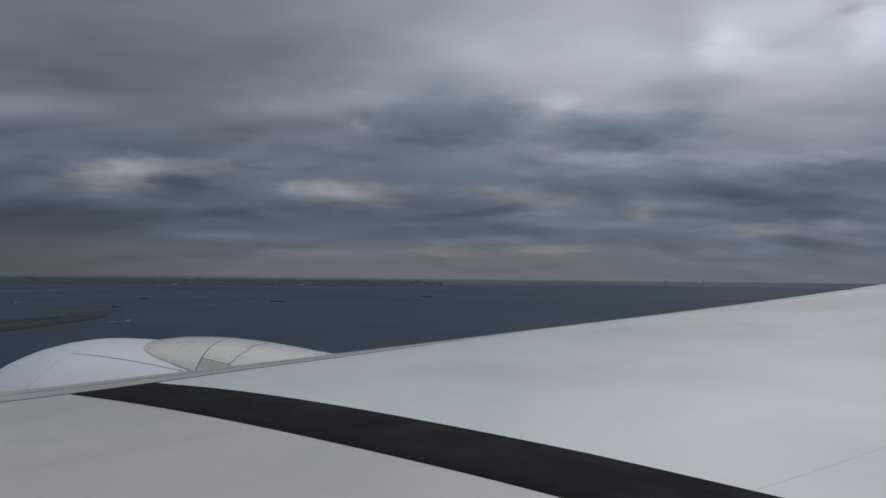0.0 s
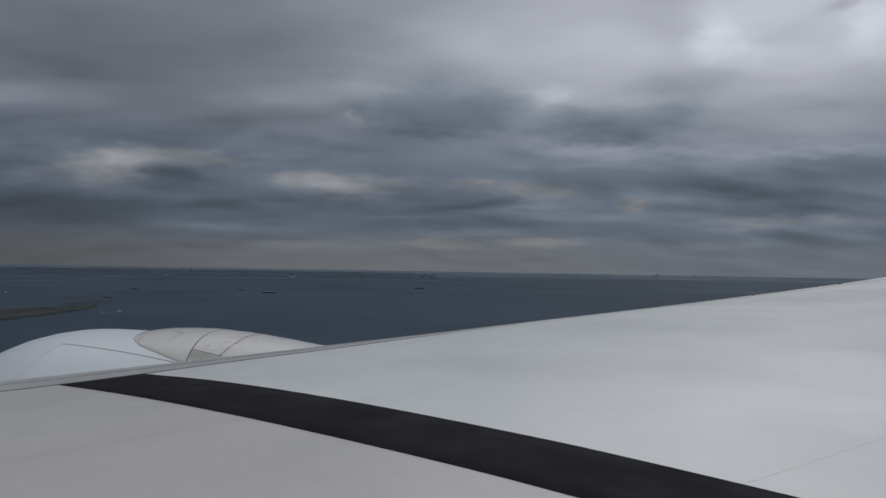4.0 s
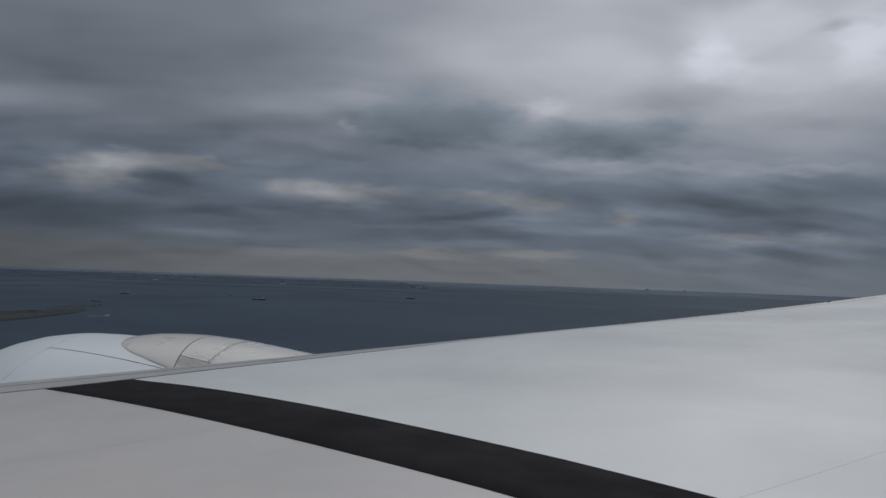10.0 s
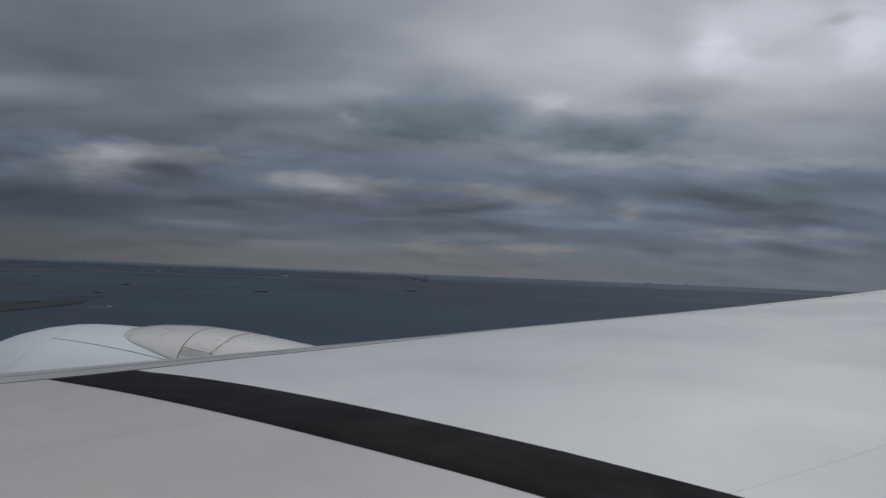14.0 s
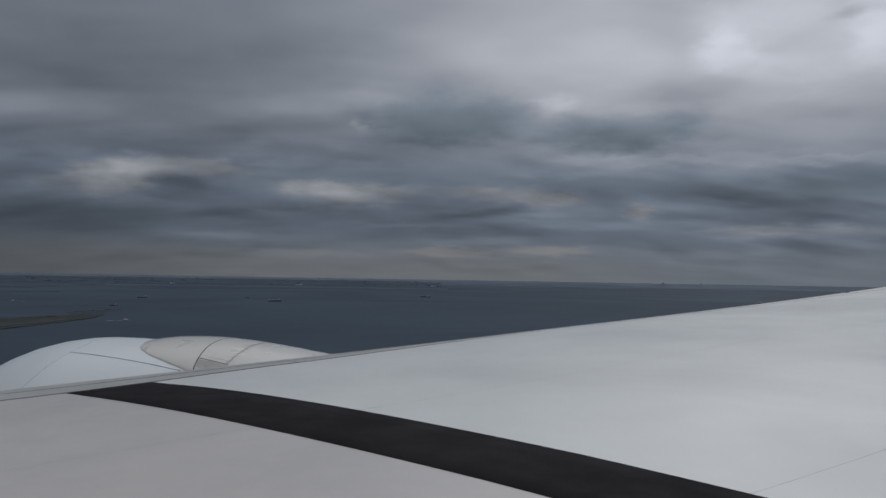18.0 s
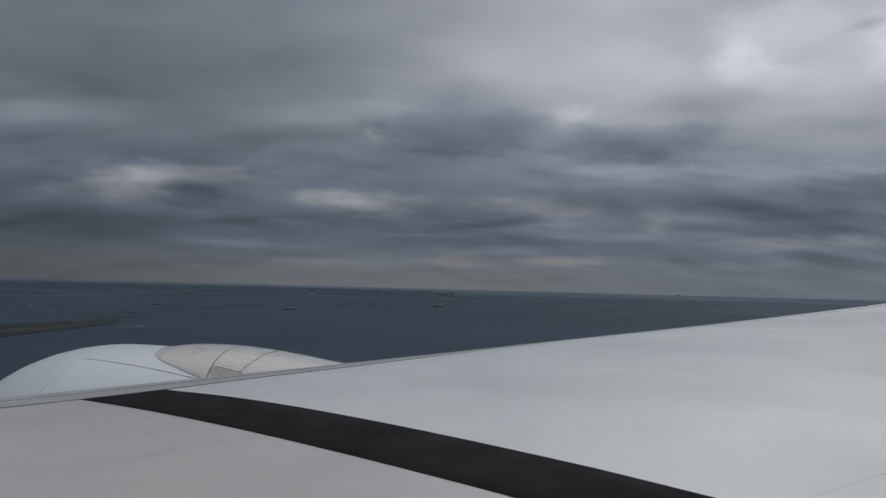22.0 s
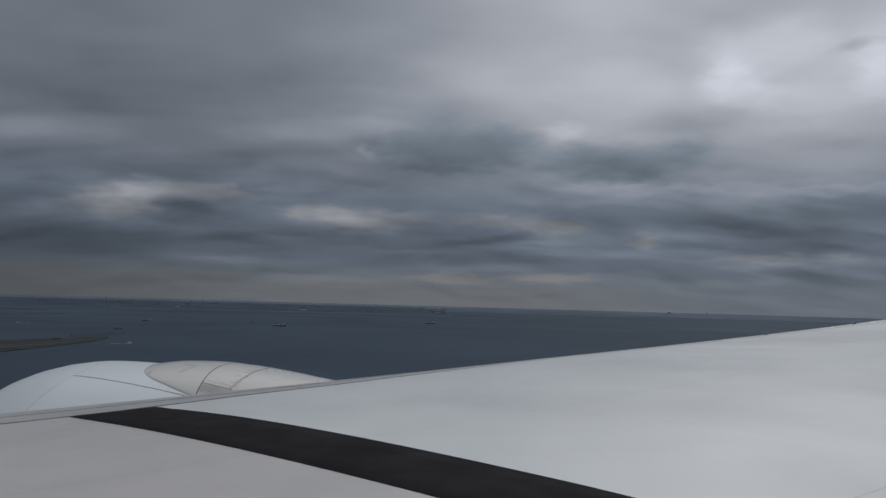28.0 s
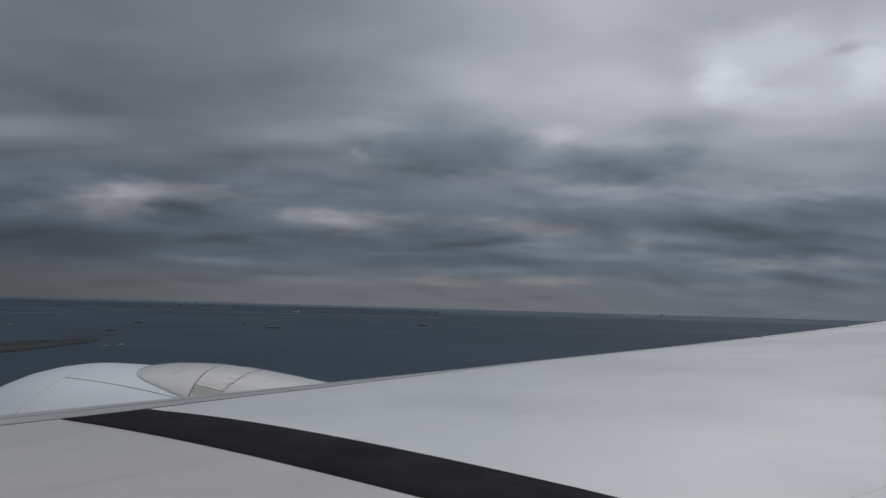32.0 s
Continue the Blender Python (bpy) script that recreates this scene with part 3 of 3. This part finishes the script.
town = bmesh.new()
rng = random.Random(5)
for i in range(420):
    az = rng.uniform(-45, 0.0)
    v = rng.random() ** 1.5
    dist = 2980 + 1650 * v
    base = 0.6 + 13.0 * v ** 1.3
    box(town, polar(az, dist, base + 1.0), (rng.uniform(5, 26), rng.uniform(4, 9), rng.uniform(1.2, 3.2)), radians(-az + rng.uniform(-20, 20)))
tagged(link("far_town", town, TOWN_GREY, shade=False), "hazy scatter of low buildings over the coastal plain", "town", kind="stuff")


# ---- the aircraft ----
# wing coordinates: s metres outboard along the leading edge, c metres aft of it
LE_X, LE_Y = -1.94, 7.76
SX, SY = 0.71607, 0.69803
NOSE = Vector((math.sin(radians(-78)), math.cos(radians(-78)), 0))  # flight direction
OUTBOARD = Vector((NOSE.y, -NOSE.x, 0))
WALL = 0.20  # from the eye to the fuselage skin, outboard


def edge_z(s):
    return -0.885 + 0.0327 * s + 0.00041 * s * s


def wing_z(s, c):
    t = min(1.0, max(0.0, c / 0.75))
    crown = (1 - (1 - t) ** 2) * (-0.1 * edge_z(s)) * ease(-0.5, 5, s)
    return edge_z(s) + crown - 0.004 * max(0.0, c - 1.2) ** 2 + 0.012 * min(4.0, max(0.0, c - 0.6))


def wing_point(s, c, lift=0.0):
    return Vector((LE_X + SX * s + SY * c, LE_Y + SY * s - SX * c, EYE + wing_z(s, c) + lift))


def chord(s):
    return max(1.4, 11.5 - 0.34 * (s + 5))


def outside(s, c):
    """True outboard of the fuselage skin."""
    p = wing_point(s, c)
    return p.x * OUTBOARD.x + p.y * OUTBOARD.y > WALL - 0.5


def band_outer(c):
    q = math.log(c + 0.5)
    return -0.0551 * q * q + 0.4455 * q - 1.2826


def band_inner(c):
    q = math.log(c + 0.5)
    return 0.0578 * q * q + 0.2605 * q - 1.9709


def seam_c(s):
    """Where the slat's trailing edge lies: it narrows towards the tip."""
    return 0.555 - 0.17 * ease(-2.0, 0.1, s)


TIP = 29.0
S_STEPS = steps(-9.0, 6.0, 60) + steps(6.0, TIP, 46)[1:]
airliner = tagged(new("airliner"), "light grey airliner in flight with black-banded wing and white engine", "aircraft")

# the core under the skin shows as the dark joint between panels
core = grid_mesh(S_STEPS, [0.3, 0.6, 1.2, 2.0, 2.8, 3.6, 4.6, 5.5, 7, 9, 11], lambda s, c: wing_point(s, min(c, chord(s)), -0.03), lambda s, c: outside(s, c) and c < chord(s), flip=True)
wing = part("wing", core, SEALANT, airliner, "swept wing, its dark inner structure showing in the joints")


def skin_panel(name, s0, s1, front, back, rows, mat, label=""):
    """A stretch of upper skin; s0 and s1 give its inboard and outboard edge for a given c."""
    us = steps(0, 1, 14) if s1(1.0) < 3 else [(s - S_STEPS[0]) / (TIP - S_STEPS[0]) for s in S_STEPS]
    us = [(q - us[0]) / (us[-1] - us[0]) for q in us]
    mid = (front(0.0) + back(0.0)) / 2

    def place(u, v):
        c = front(0.0) + (back(0.0) - front(0.0)) * v
        s = s0(c) + (s1(c) - s0(c)) * u
        a, b = front(s), back(s)
        return wing_point(s, a + (b - a) * v)

    def keep(u, v):
        s = s0(mid) + (s1(mid) - s0(mid)) * u
        return outside(s, front(s) + (back(s) - front(s)) * v) and back(s) > front(s) + 0.01

    return part(name, grid_mesh(us, steps(0, 1, rows), place, keep, flip=True), mat, wing, label)


def front_spar(s):
    return 2.80 + 0.10 * ease(-1.6, 0.3, s) + 0.07 * max(0.0, s)


def rear_spar(s):
    return 5.55 + 0.15 * s


GAP = 0.003


def under_band(c):
    return (band_inner(max(c, 0.3)) + band_outer(max(c, 0.3))) / 2


for tail, mat, s0, s1, label in (("inboard", INBOARD_PAINT, lambda c: -9.0, under_band, "warm grey painted skin inboard of the band"), ("outboard", WING_PAINT, under_band, lambda c: TIP, "light grey painted skin outboard of the band")):
    skin_panel("front_skin_panel", s0, s1, lambda s: seam_c(s) + 0.024, lambda s: min(front_spar(s), chord(s)) - GAP / 2, 14, mat, label)
    skin_panel("middle_skin_panel", s0, s1, lambda s: front_spar(s) + GAP / 2, lambda s: min(rear_spar(s), chord(s)) - GAP / 2, 12, mat, label)
    skin_panel("rear_skin_panel", s0, s1, lambda s: rear_spar(s) + GAP / 2, chord, 14, mat, label)

# sealant that fills the joints, a little below the paint
part("slat_joint", grid_mesh(S_STEPS, steps(-0.05, 0.05, 2), lambda s, v: wing_point(s, seam_c(s) + v, -0.0012), lambda s, v: outside(s, seam_c(s)), flip=True), SLAT_GAP, wing, "dark joint behind the slats")
for spar, s1 in ((front_spar, 20.0), (rear_spar, 10.0)):
    part("panel_joint", grid_mesh([s for s in S_STEPS if s < s1], [-0.006, 0.0, 0.006], lambda s, v: wing_point(s, spar(s) + v, -0.0008), lambda s, v: outside(s, spar(s)), flip=True), JOINT_GREY, wing, "thin grey sealed panel joint")

# slat: upper face, rounded nose and underside
NOSE_SHAPE = ((1.0, 0.0, 0.0), (0.85, 0.0, 0.0), (0.6, 0.0, 0.0), (0.35, 0.0, 0.0), (0.15, 0.0, -0.001), (0.03, 0.0, -0.006), (0.0, -0.03, -0.025), (0.0, -0.06, -0.06), (0.0, -0.075, -0.11), (0.0, -0.06, -0.17), (0.0, 0.0, -0.22), (0.0, 0.15, -0.27), (0.0, 0.45, -0.31))


def slat_place(s, i):
    f, dc, dz = NOSE_SHAPE[int(i)]
    c = f * (seam_c(s) - 0.024)
    p = wing_point(s, max(0.0, c), dz)
    return p + Vector((SY * dc, -SX * dc, 0))


CUTS = (-9.0, -3.9, 0.35, 6.6, 12.15, 17.64, 23.0, TIP)
for a, b in zip(CUTS, CUTS[1:]):
    ss = [a + 0.004, *[s for s in S_STEPS if a + 0.02 < s < b - 0.02], b - 0.004]
    slat = grid_mesh(ss, list(range(len(NOSE_SHAPE))), slat_place, lambda s, i: outside(s, 0.0))
    if slat.faces:
        part("leading_edge_slat", slat, SLAT_METAL, wing, "bare grey metal slat")
    else:
        slat.free()

part("slat_seam", grid_mesh(S_STEPS, [-0.011, 0.011], lambda s, v: wing_point(s, 0.45 * seam_c(s) + v, 0.001), lambda s, v: outside(s, 0.2), flip=True), COWL_JOINT, wing, "fine seam along the slats")

# lower skin closes the wing
under = grid_mesh(S_STEPS, steps(0, 1, 10), lambda s, v: wing_point(s, 0.45 + (chord(s) - 0.45) * v, -0.31 - 0.9 * math.sin(math.pi * min(1, v * 0.93 + 0.07)) * 0.35 * ease(TIP + 4, -5, s) + 0.30 * v ** 3), lambda s, v: outside(s, 0.45 + (chord(s) - 0.45) * v))
part("lower_skin", under, WING_PAINT, wing)

# black band painted from the slat joint aft
def band_place(v, c):
    s = band_inner(c) + (band_outer(c) - band_inner(c)) * v
    if c < 0.6:
        c = seam_c(s) + 0.028
    return wing_point(s, c, 0.0045 if 0.001 < v < 0.999 else 0.001)


band = grid_mesh([0.0, 0.006, 0.25, 0.5, 0.75, 0.994, 1.0], steps(0.597, 9.5, 60), band_place)
part("black_band", band, BLACK_BAND, wing, "matt black anti-slip band")

# small slat-track fairings that stand up along the leading edge
for s in (12.15, 17.64):
    p = wing_point(s, 0.12)
    bump_bm = bmesh.new()
    bmesh.ops.create_uvsphere(bump_bm, u_segments=14, v_segments=8, radius=1.0, matrix=Matrix.Translation(p + Vector((0, 0, 0.015))) @ Matrix.Rotation(math.atan2(SY, SX), 4, "Z") @ Matrix.Diagonal((0.08, 0.04, 0.026, 1)))
    part("slat_fairing", bump_bm, COWL_JOINT, wing, "small dark fairing at a slat joint")

# ---- engine nacelle and pylon ----
HUB = Vector((-4.3, 10.1, EYE - 2.60))
RING = 0.26  # joint between the inlet cowl and the fan cowl doors


def cowl_r(u):
    if u > 0:
        return 1.75 - 0.78 * (1 - math.sqrt(max(0.0, 1 - (u / 2.0) ** 2))) - 0.043 * u * u
    return 1.75 - 0.035 * u * u


def cowl_point(u, deg, lift=0.0):
    near = max(0.0, 1 - abs(u - RING) / 0.6)
    u += near * 0.0095 * min(14.0, max(-14.0, -31 - deg)) * ease(-75, -50, deg) * (1 - ease(-12, 10, deg))
    r = cowl_r(u) + lift
    a = radians(deg)
    return HUB + NOSE * u + OUTBOARD * (r * math.sin(a)) + Vector((0, 0, r * math.cos(a)))


LIP = [2.0 * math.sin(radians(a)) for a in (56, 62, 68, 74, 79, 83, 86.5, 89, 90)]
TURN = steps(-180, 180, 96)[:-1]
liner = grid_mesh(TURN, [1.9, 1.5, 0.8, 0.0, -1.0, -2.0, -2.58], lambda d, u: cowl_point(u, d, -0.006 if u < 1 else -0.12 * (u - 1) - 0.006), closed_u=True)
engine = part("engine", liner, COWL_JOINT, airliner, "jet engine hung ahead of the wing, dark liner in its joints")


def hinge(u):
    """Angle of the joint between the two cowl doors."""
    return -23.55 + 3.35 * u - 0.46 * u * u


inlet_us = [RING + 0.002, 0.4, 0.7, 1.0, 1.3, 1.5, *LIP]
part("inlet_cowl", grid_mesh(TURN, inlet_us, lambda d, u: cowl_point(u, d), flip=True, closed_u=True), COWL_WHITE, engine, "smooth white inlet cowl")
fan_us = [-2.6, -2.2, -1.8, -1.4, -1.0, -0.6, -0.3, -0.1, 0.1, RING - 0.002]
GAP_DEG = 0.19
part("fan_cowl_door", grid_mesh(steps(0, 1, 60), fan_us, lambda v, u: cowl_point(u, hinge(u) + GAP_DEG + (179.9 - hinge(u) - GAP_DEG) * v), flip=True), COWL_WHITE, engine, "white outboard fan cowl door")
part("fan_cowl_door", grid_mesh(steps(0, 1, 50), fan_us, lambda v, u: cowl_point(u, -179.9 + (hinge(u) - GAP_DEG + 179.9) * v), flip=True), COWL_WHITE, engine, "white inboard fan cowl door")
throat = grid_mesh(TURN, steps(0, 1, 6), lambda d, v: HUB + NOSE * (2.0 - 1.5 * v) + (OUTBOARD * math.sin(radians(d)) + Vector((0, 0, math.cos(radians(d))))) * (cowl_r(2.0) + 0.15 * math.sin(math.pi * v) * 0.5 - 0.05 * v), closed_u=True)
part("inlet_throat", throat, SLAT_METAL, engine, "bare metal inlet lining")
fan = bmesh.new()
bmesh.ops.create_circle(fan, cap_ends=True, segments=48, radius=1.0, matrix=Matrix.Translation(HUB + NOSE * 0.56) @ NOSE.to_track_quat("Z", "Y").to_matrix().to_4x4())
part("fan", fan, DARK_METAL, engine, "dark fan disc")
core_bm = grid_mesh(TURN, steps(0, 1, 8), lambda d, v: HUB + NOSE * (-2.2 - 2.4 * v) + (OUTBOARD * math.sin(radians(d)) + Vector((0, 0, math.cos(radians(d))))) * (1.0 - 0.62 * v), flip=True, closed_u=True)
part("exhaust_core", core_bm, DARK_METAL, engine, "dark exhaust cone")

# pylon fairing: its swell over the cowl and its half width along the flight direction
PYLON_U = (-0.56, -0.575, -0.60, -0.635, -0.71, -0.82, -0.935, -1.24, -1.54, -1.93, -2.32, -2.7, -3.1, -3.6, -4.2)
PYLON_H = (0.0, 0.004, 0.010, 0.019, 0.036, 0.055, 0.074, 0.107, 0.133, 0.150, 0.163, 0.175, 0.20, 0.22, 0.24)
PYLON_W = (0.05, 0.25, 0.34, 0.43, 0.51, 0.585, 0.64, 0.74, 0.82, 0.90, 0.93, 0.92, 0.88, 0.82, 0.75)


def pylon_point(u, deg, lift=0.0):
    """deg runs from -90 at the inboard foot over the crest to 90 at the outboard foot."""
    swell = float(np.interp(-u, [-q for q in PYLON_U], PYLON_H))
    half = float(np.interp(-u, [-q for q in PYLON_U], PYLON_W))
    f = math.sin(radians(deg))
    r = cowl_r(max(u, -3.0)) - (0.2 * (-3.0 - u) if u < -3.0 else 0.0)
    z = math.sqrt(r * r - (half * f) ** 2) + swell * max(0.0, 1 - f * f) ** 0.58 + 0.004 + lift
    if abs(deg) > 89.9:
        z -= 0.03
    return HUB + NOSE * u + OUTBOARD * (half * f) + Vector((0, 0, z))


def ring_back(u, deg):
    """The ring joint sweeps a little aft at the crest and at the feet of the fairing."""
    near = ease(0.8, 1.55, -u) if u > -1.7 else 1 - ease(1.7, 2.6, -u)
    a = abs(deg)
    sweep = 0.07 * ((36 - a) / 36) ** 2 if a < 36 else 0.025 * ((a - 36) / 39) ** 1.5
    return u - (0.015 + sweep) * near


ARCH = [90 * math.copysign(abs(q) ** 0.8, q) for q in steps(-1, 1, 60)]
pylon = part("pylon", grid_mesh(steps(-1.557, -4.2, 34), ARCH, lambda u, d: pylon_point(ring_back(u, d), d), flip=True), PYLON_PAINT, airliner, "stained warm-grey pylon fairing over the engine")
part("front_fairing", grid_mesh([-0.56, -0.565, *PYLON_U[1:5], *steps(-0.76, -1.543, 20)], ARCH, lambda u, d: pylon_point(ring_back(u, d), d), flip=True), PYLON_PAINT, pylon)
joint = grid_mesh([-1.528, -1.572], ARCH, lambda u, d: pylon_point(ring_back(u, d), d, -0.004), flip=True)
part("joint_seal", joint, SEALANT, pylon, "dark seal between the fairing panels")

# ragged brown sealant line, access panel and fasteners on the pylon
rng = random.Random(3)
for i in range(96):
    d = -80 + 86 * i / 95
    u = -1.965 + 0.04 * noise.noise(Vector((i * 0.33, 0.0, 0.0))) - 0.0031 * max(0.0, d + 49)
    dab = bmesh.new()
    bmesh.ops.create_icosphere(dab, subdivisions=1, radius=1.0, matrix=Matrix.Translation(pylon_point(u, d, 0.001)) @ Matrix.Rotation(rng.uniform(0, 3), 4, "Z") @ Matrix.Diagonal((0.007 + 0.008 * rng.random(), 0.005, 0.003, 1)))
    part("sealant_dab", dab, OIL_MARK, pylon)
for i in range(40):
    d = -78 + 90 * rng.random()
    u = -1.985 - 0.0031 * max(0.0, d + 49) + rng.gauss(0.0, 0.032)
    smear = bmesh.new()
    bmesh.ops.create_icosphere(smear, subdivisions=1, radius=1.0, matrix=Matrix.Translation(pylon_point(u, d, 0.0)) @ Matrix.Rotation(rng.uniform(0, 3), 4, "Z") @ Matrix.Diagonal((0.008 + 0.010 * rng.random(), 0.005, 0.0012, 1)))
    part("sealant_smear", smear, SEAL_SMEAR, pylon)
for i in range(34):
    u, d = -1.60 - 0.45 * rng.random(), -58 + 22 * rng.random()
    speck = bmesh.new()
    bmesh.ops.create_icosphere(speck, subdivisions=1, radius=1.0, matrix=Matrix.Translation(pylon_point(u, d)) @ Matrix.Rotation(rng.uniform(0, 3), 4, "Z") @ Matrix.Diagonal((0.004 + 0.012 * rng.random() ** 2, 0.004, 0.0025, 1)))
    part("dirt_speck", speck, OIL_MARK, pylon)


def panel_line(u):
    return -53 - (u + 1.57) * 5


part("access_panel", grid_mesh(steps(-1.585, -1.955, 10), steps(-1.0, -16.0, 6), lambda u, v: pylon_point(u, panel_line(u) + v, 0.0015)), ACCESS_GREY, pylon, "dull grey-green access panel")
part("access_panel_joint", grid_mesh(steps(-1.59, -1.97, 12), [-0.004, 0.004], lambda u, v: pylon_point(u, panel_line(u), 0.002) + Vector((0, 0, v))), SEALANT, pylon, "thin dark panel joint")
for i in range(9):
    for lift, away in ((5.0, 0.0), (-5.0, 0.018)):
        stud = bmesh.new()
        u = -1.63 - 0.037 * i - away
        bmesh.ops.create_icosphere(stud, subdivisions=1, radius=0.0058, matrix=Matrix.Translation(pylon_point(u, panel_line(u) + lift, 0.0)))
        part("fastener", stud, OIL_MARK, pylon)

# ---- fuselage side with the window that the view looks through ----
RADIUS, DROP = 2.9, -0.35


def skin_out(z, inset=0.0):
    """Outboard distance of the fuselage skin at height z from the eye."""
    return WALL - inset - RADIUS + math.sqrt(max(0.0, RADIUS ** 2 - (z - DROP) ** 2)) + (RADIUS - math.sqrt(RADIUS ** 2 - DROP ** 2))


def wall_point(u, z, inset=0.0):
    return NOSE * u + OUTBOARD * skin_out(z, inset) + Vector((0, 0, EYE + z))


WIN_U, WIN_Z, WIN_A, WIN_B = 0.004, 0.07, 0.1415, 0.235


def oval(a, grow=1.0, add=0.0):
    """A point on the rounded window outline."""
    c, s = math.cos(a), math.sin(a)
    return (WIN_U + math.copysign(abs(c) ** 0.70, c) * (WIN_A * grow + add), WIN_Z + math.copysign(abs(s) ** 0.70, s) * (WIN_B * grow + add))


AROUND = steps(0, 2 * math.pi, 96)[:-1]


def barrel_place(a, u, inset=0.0):
    r = RADIUS - inset
    axis = WALL - RADIUS + (RADIUS - math.sqrt(RADIUS ** 2 - DROP ** 2))
    return NOSE * u + OUTBOARD * (axis + r * math.cos(a)) + Vector((0, 0, EYE + DROP + r * math.sin(a)))


def barrel_keep(a, u):
    z = DROP + RADIUS * math.sin(a)
    return not (math.cos(a) > 0 and WIN_Z - 0.55 < z < WIN_Z + 0.55 and abs(u - WIN_U) < 0.55)


lo, hi = math.asin((WIN_Z - 0.55 - DROP) / RADIUS), math.asin((WIN_Z + 0.55 - DROP) / RADIUS)
angles = steps(lo, hi, 8) + steps(hi, lo + 2 * math.pi, 60)[1:-1]
lengths = steps(-14, WIN_U - 0.55, 12) + [WIN_U] + steps(WIN_U + 0.55, 14, 12)
fuselage = part("fuselage", grid_mesh(angles, lengths, lambda a, u: barrel_place(a, u), barrel_keep, closed_u=True), FUSELAGE_PAINT, airliner, "off-white fuselage barrel with a cabin window")
part("inner_lining", grid_mesh(angles, lengths, lambda a, u: barrel_place(a, u, 0.062), barrel_keep, closed_u=True), CABIN_DARK, fuselage, "dark cabin lining")
for end in (-14, 14):
    cap = bmesh.new()
    cap.faces.new([cap.verts.new(barrel_place(a, end)) for a in steps(0, 2 * math.pi, 48)[:-1]])
    part("bulkhead", cap, FUSELAGE_PAINT, fuselage)


def wall_sheet(inset, grow, flip):
    def place(a, v):
        u0, z0 = oval(a, grow)
        c, s = math.cos(a), math.sin(a)
        k = 0.55 / max(abs(c), abs(s))
        u1, z1 = WIN_U + c * k, WIN_Z + s * k
        return wall_point(u0 + (u1 - u0) * v, z0 + (z1 - z0) * v, inset)

    return grid_mesh(AROUND, [0, 0.03, 0.2, 0.5, 1.0], place, flip=flip, closed_u=True)


part("window_panel", wall_sheet(0.0, 1.415, True), FUSELAGE_PAINT, fuselage, "white outer skin round the window")
part("cabin_lining", wall_sheet(0.062, 1.022, False), CABIN_DARK, fuselage, "dark cabin wall lining")
part("window_reveal", grid_mesh(AROUND, [0.42, 0.7, 1.0], lambda a, v: wall_point(*oval(a, 1.02 + 0.395 * v), 0.062 * (1 - v)), flip=True, closed_u=True), TRIM_PLASTIC, fuselage, "grey flared window reveal")
part("reveal_inner_ring", grid_mesh(AROUND, [0.0, 0.2, 0.42], lambda a, v: wall_point(*oval(a, 1.02 + 0.395 * v), 0.062 * (1 - v)), flip=True, closed_u=True), CABIN_DARK, fuselage, "dark inner ring of the window reveal")
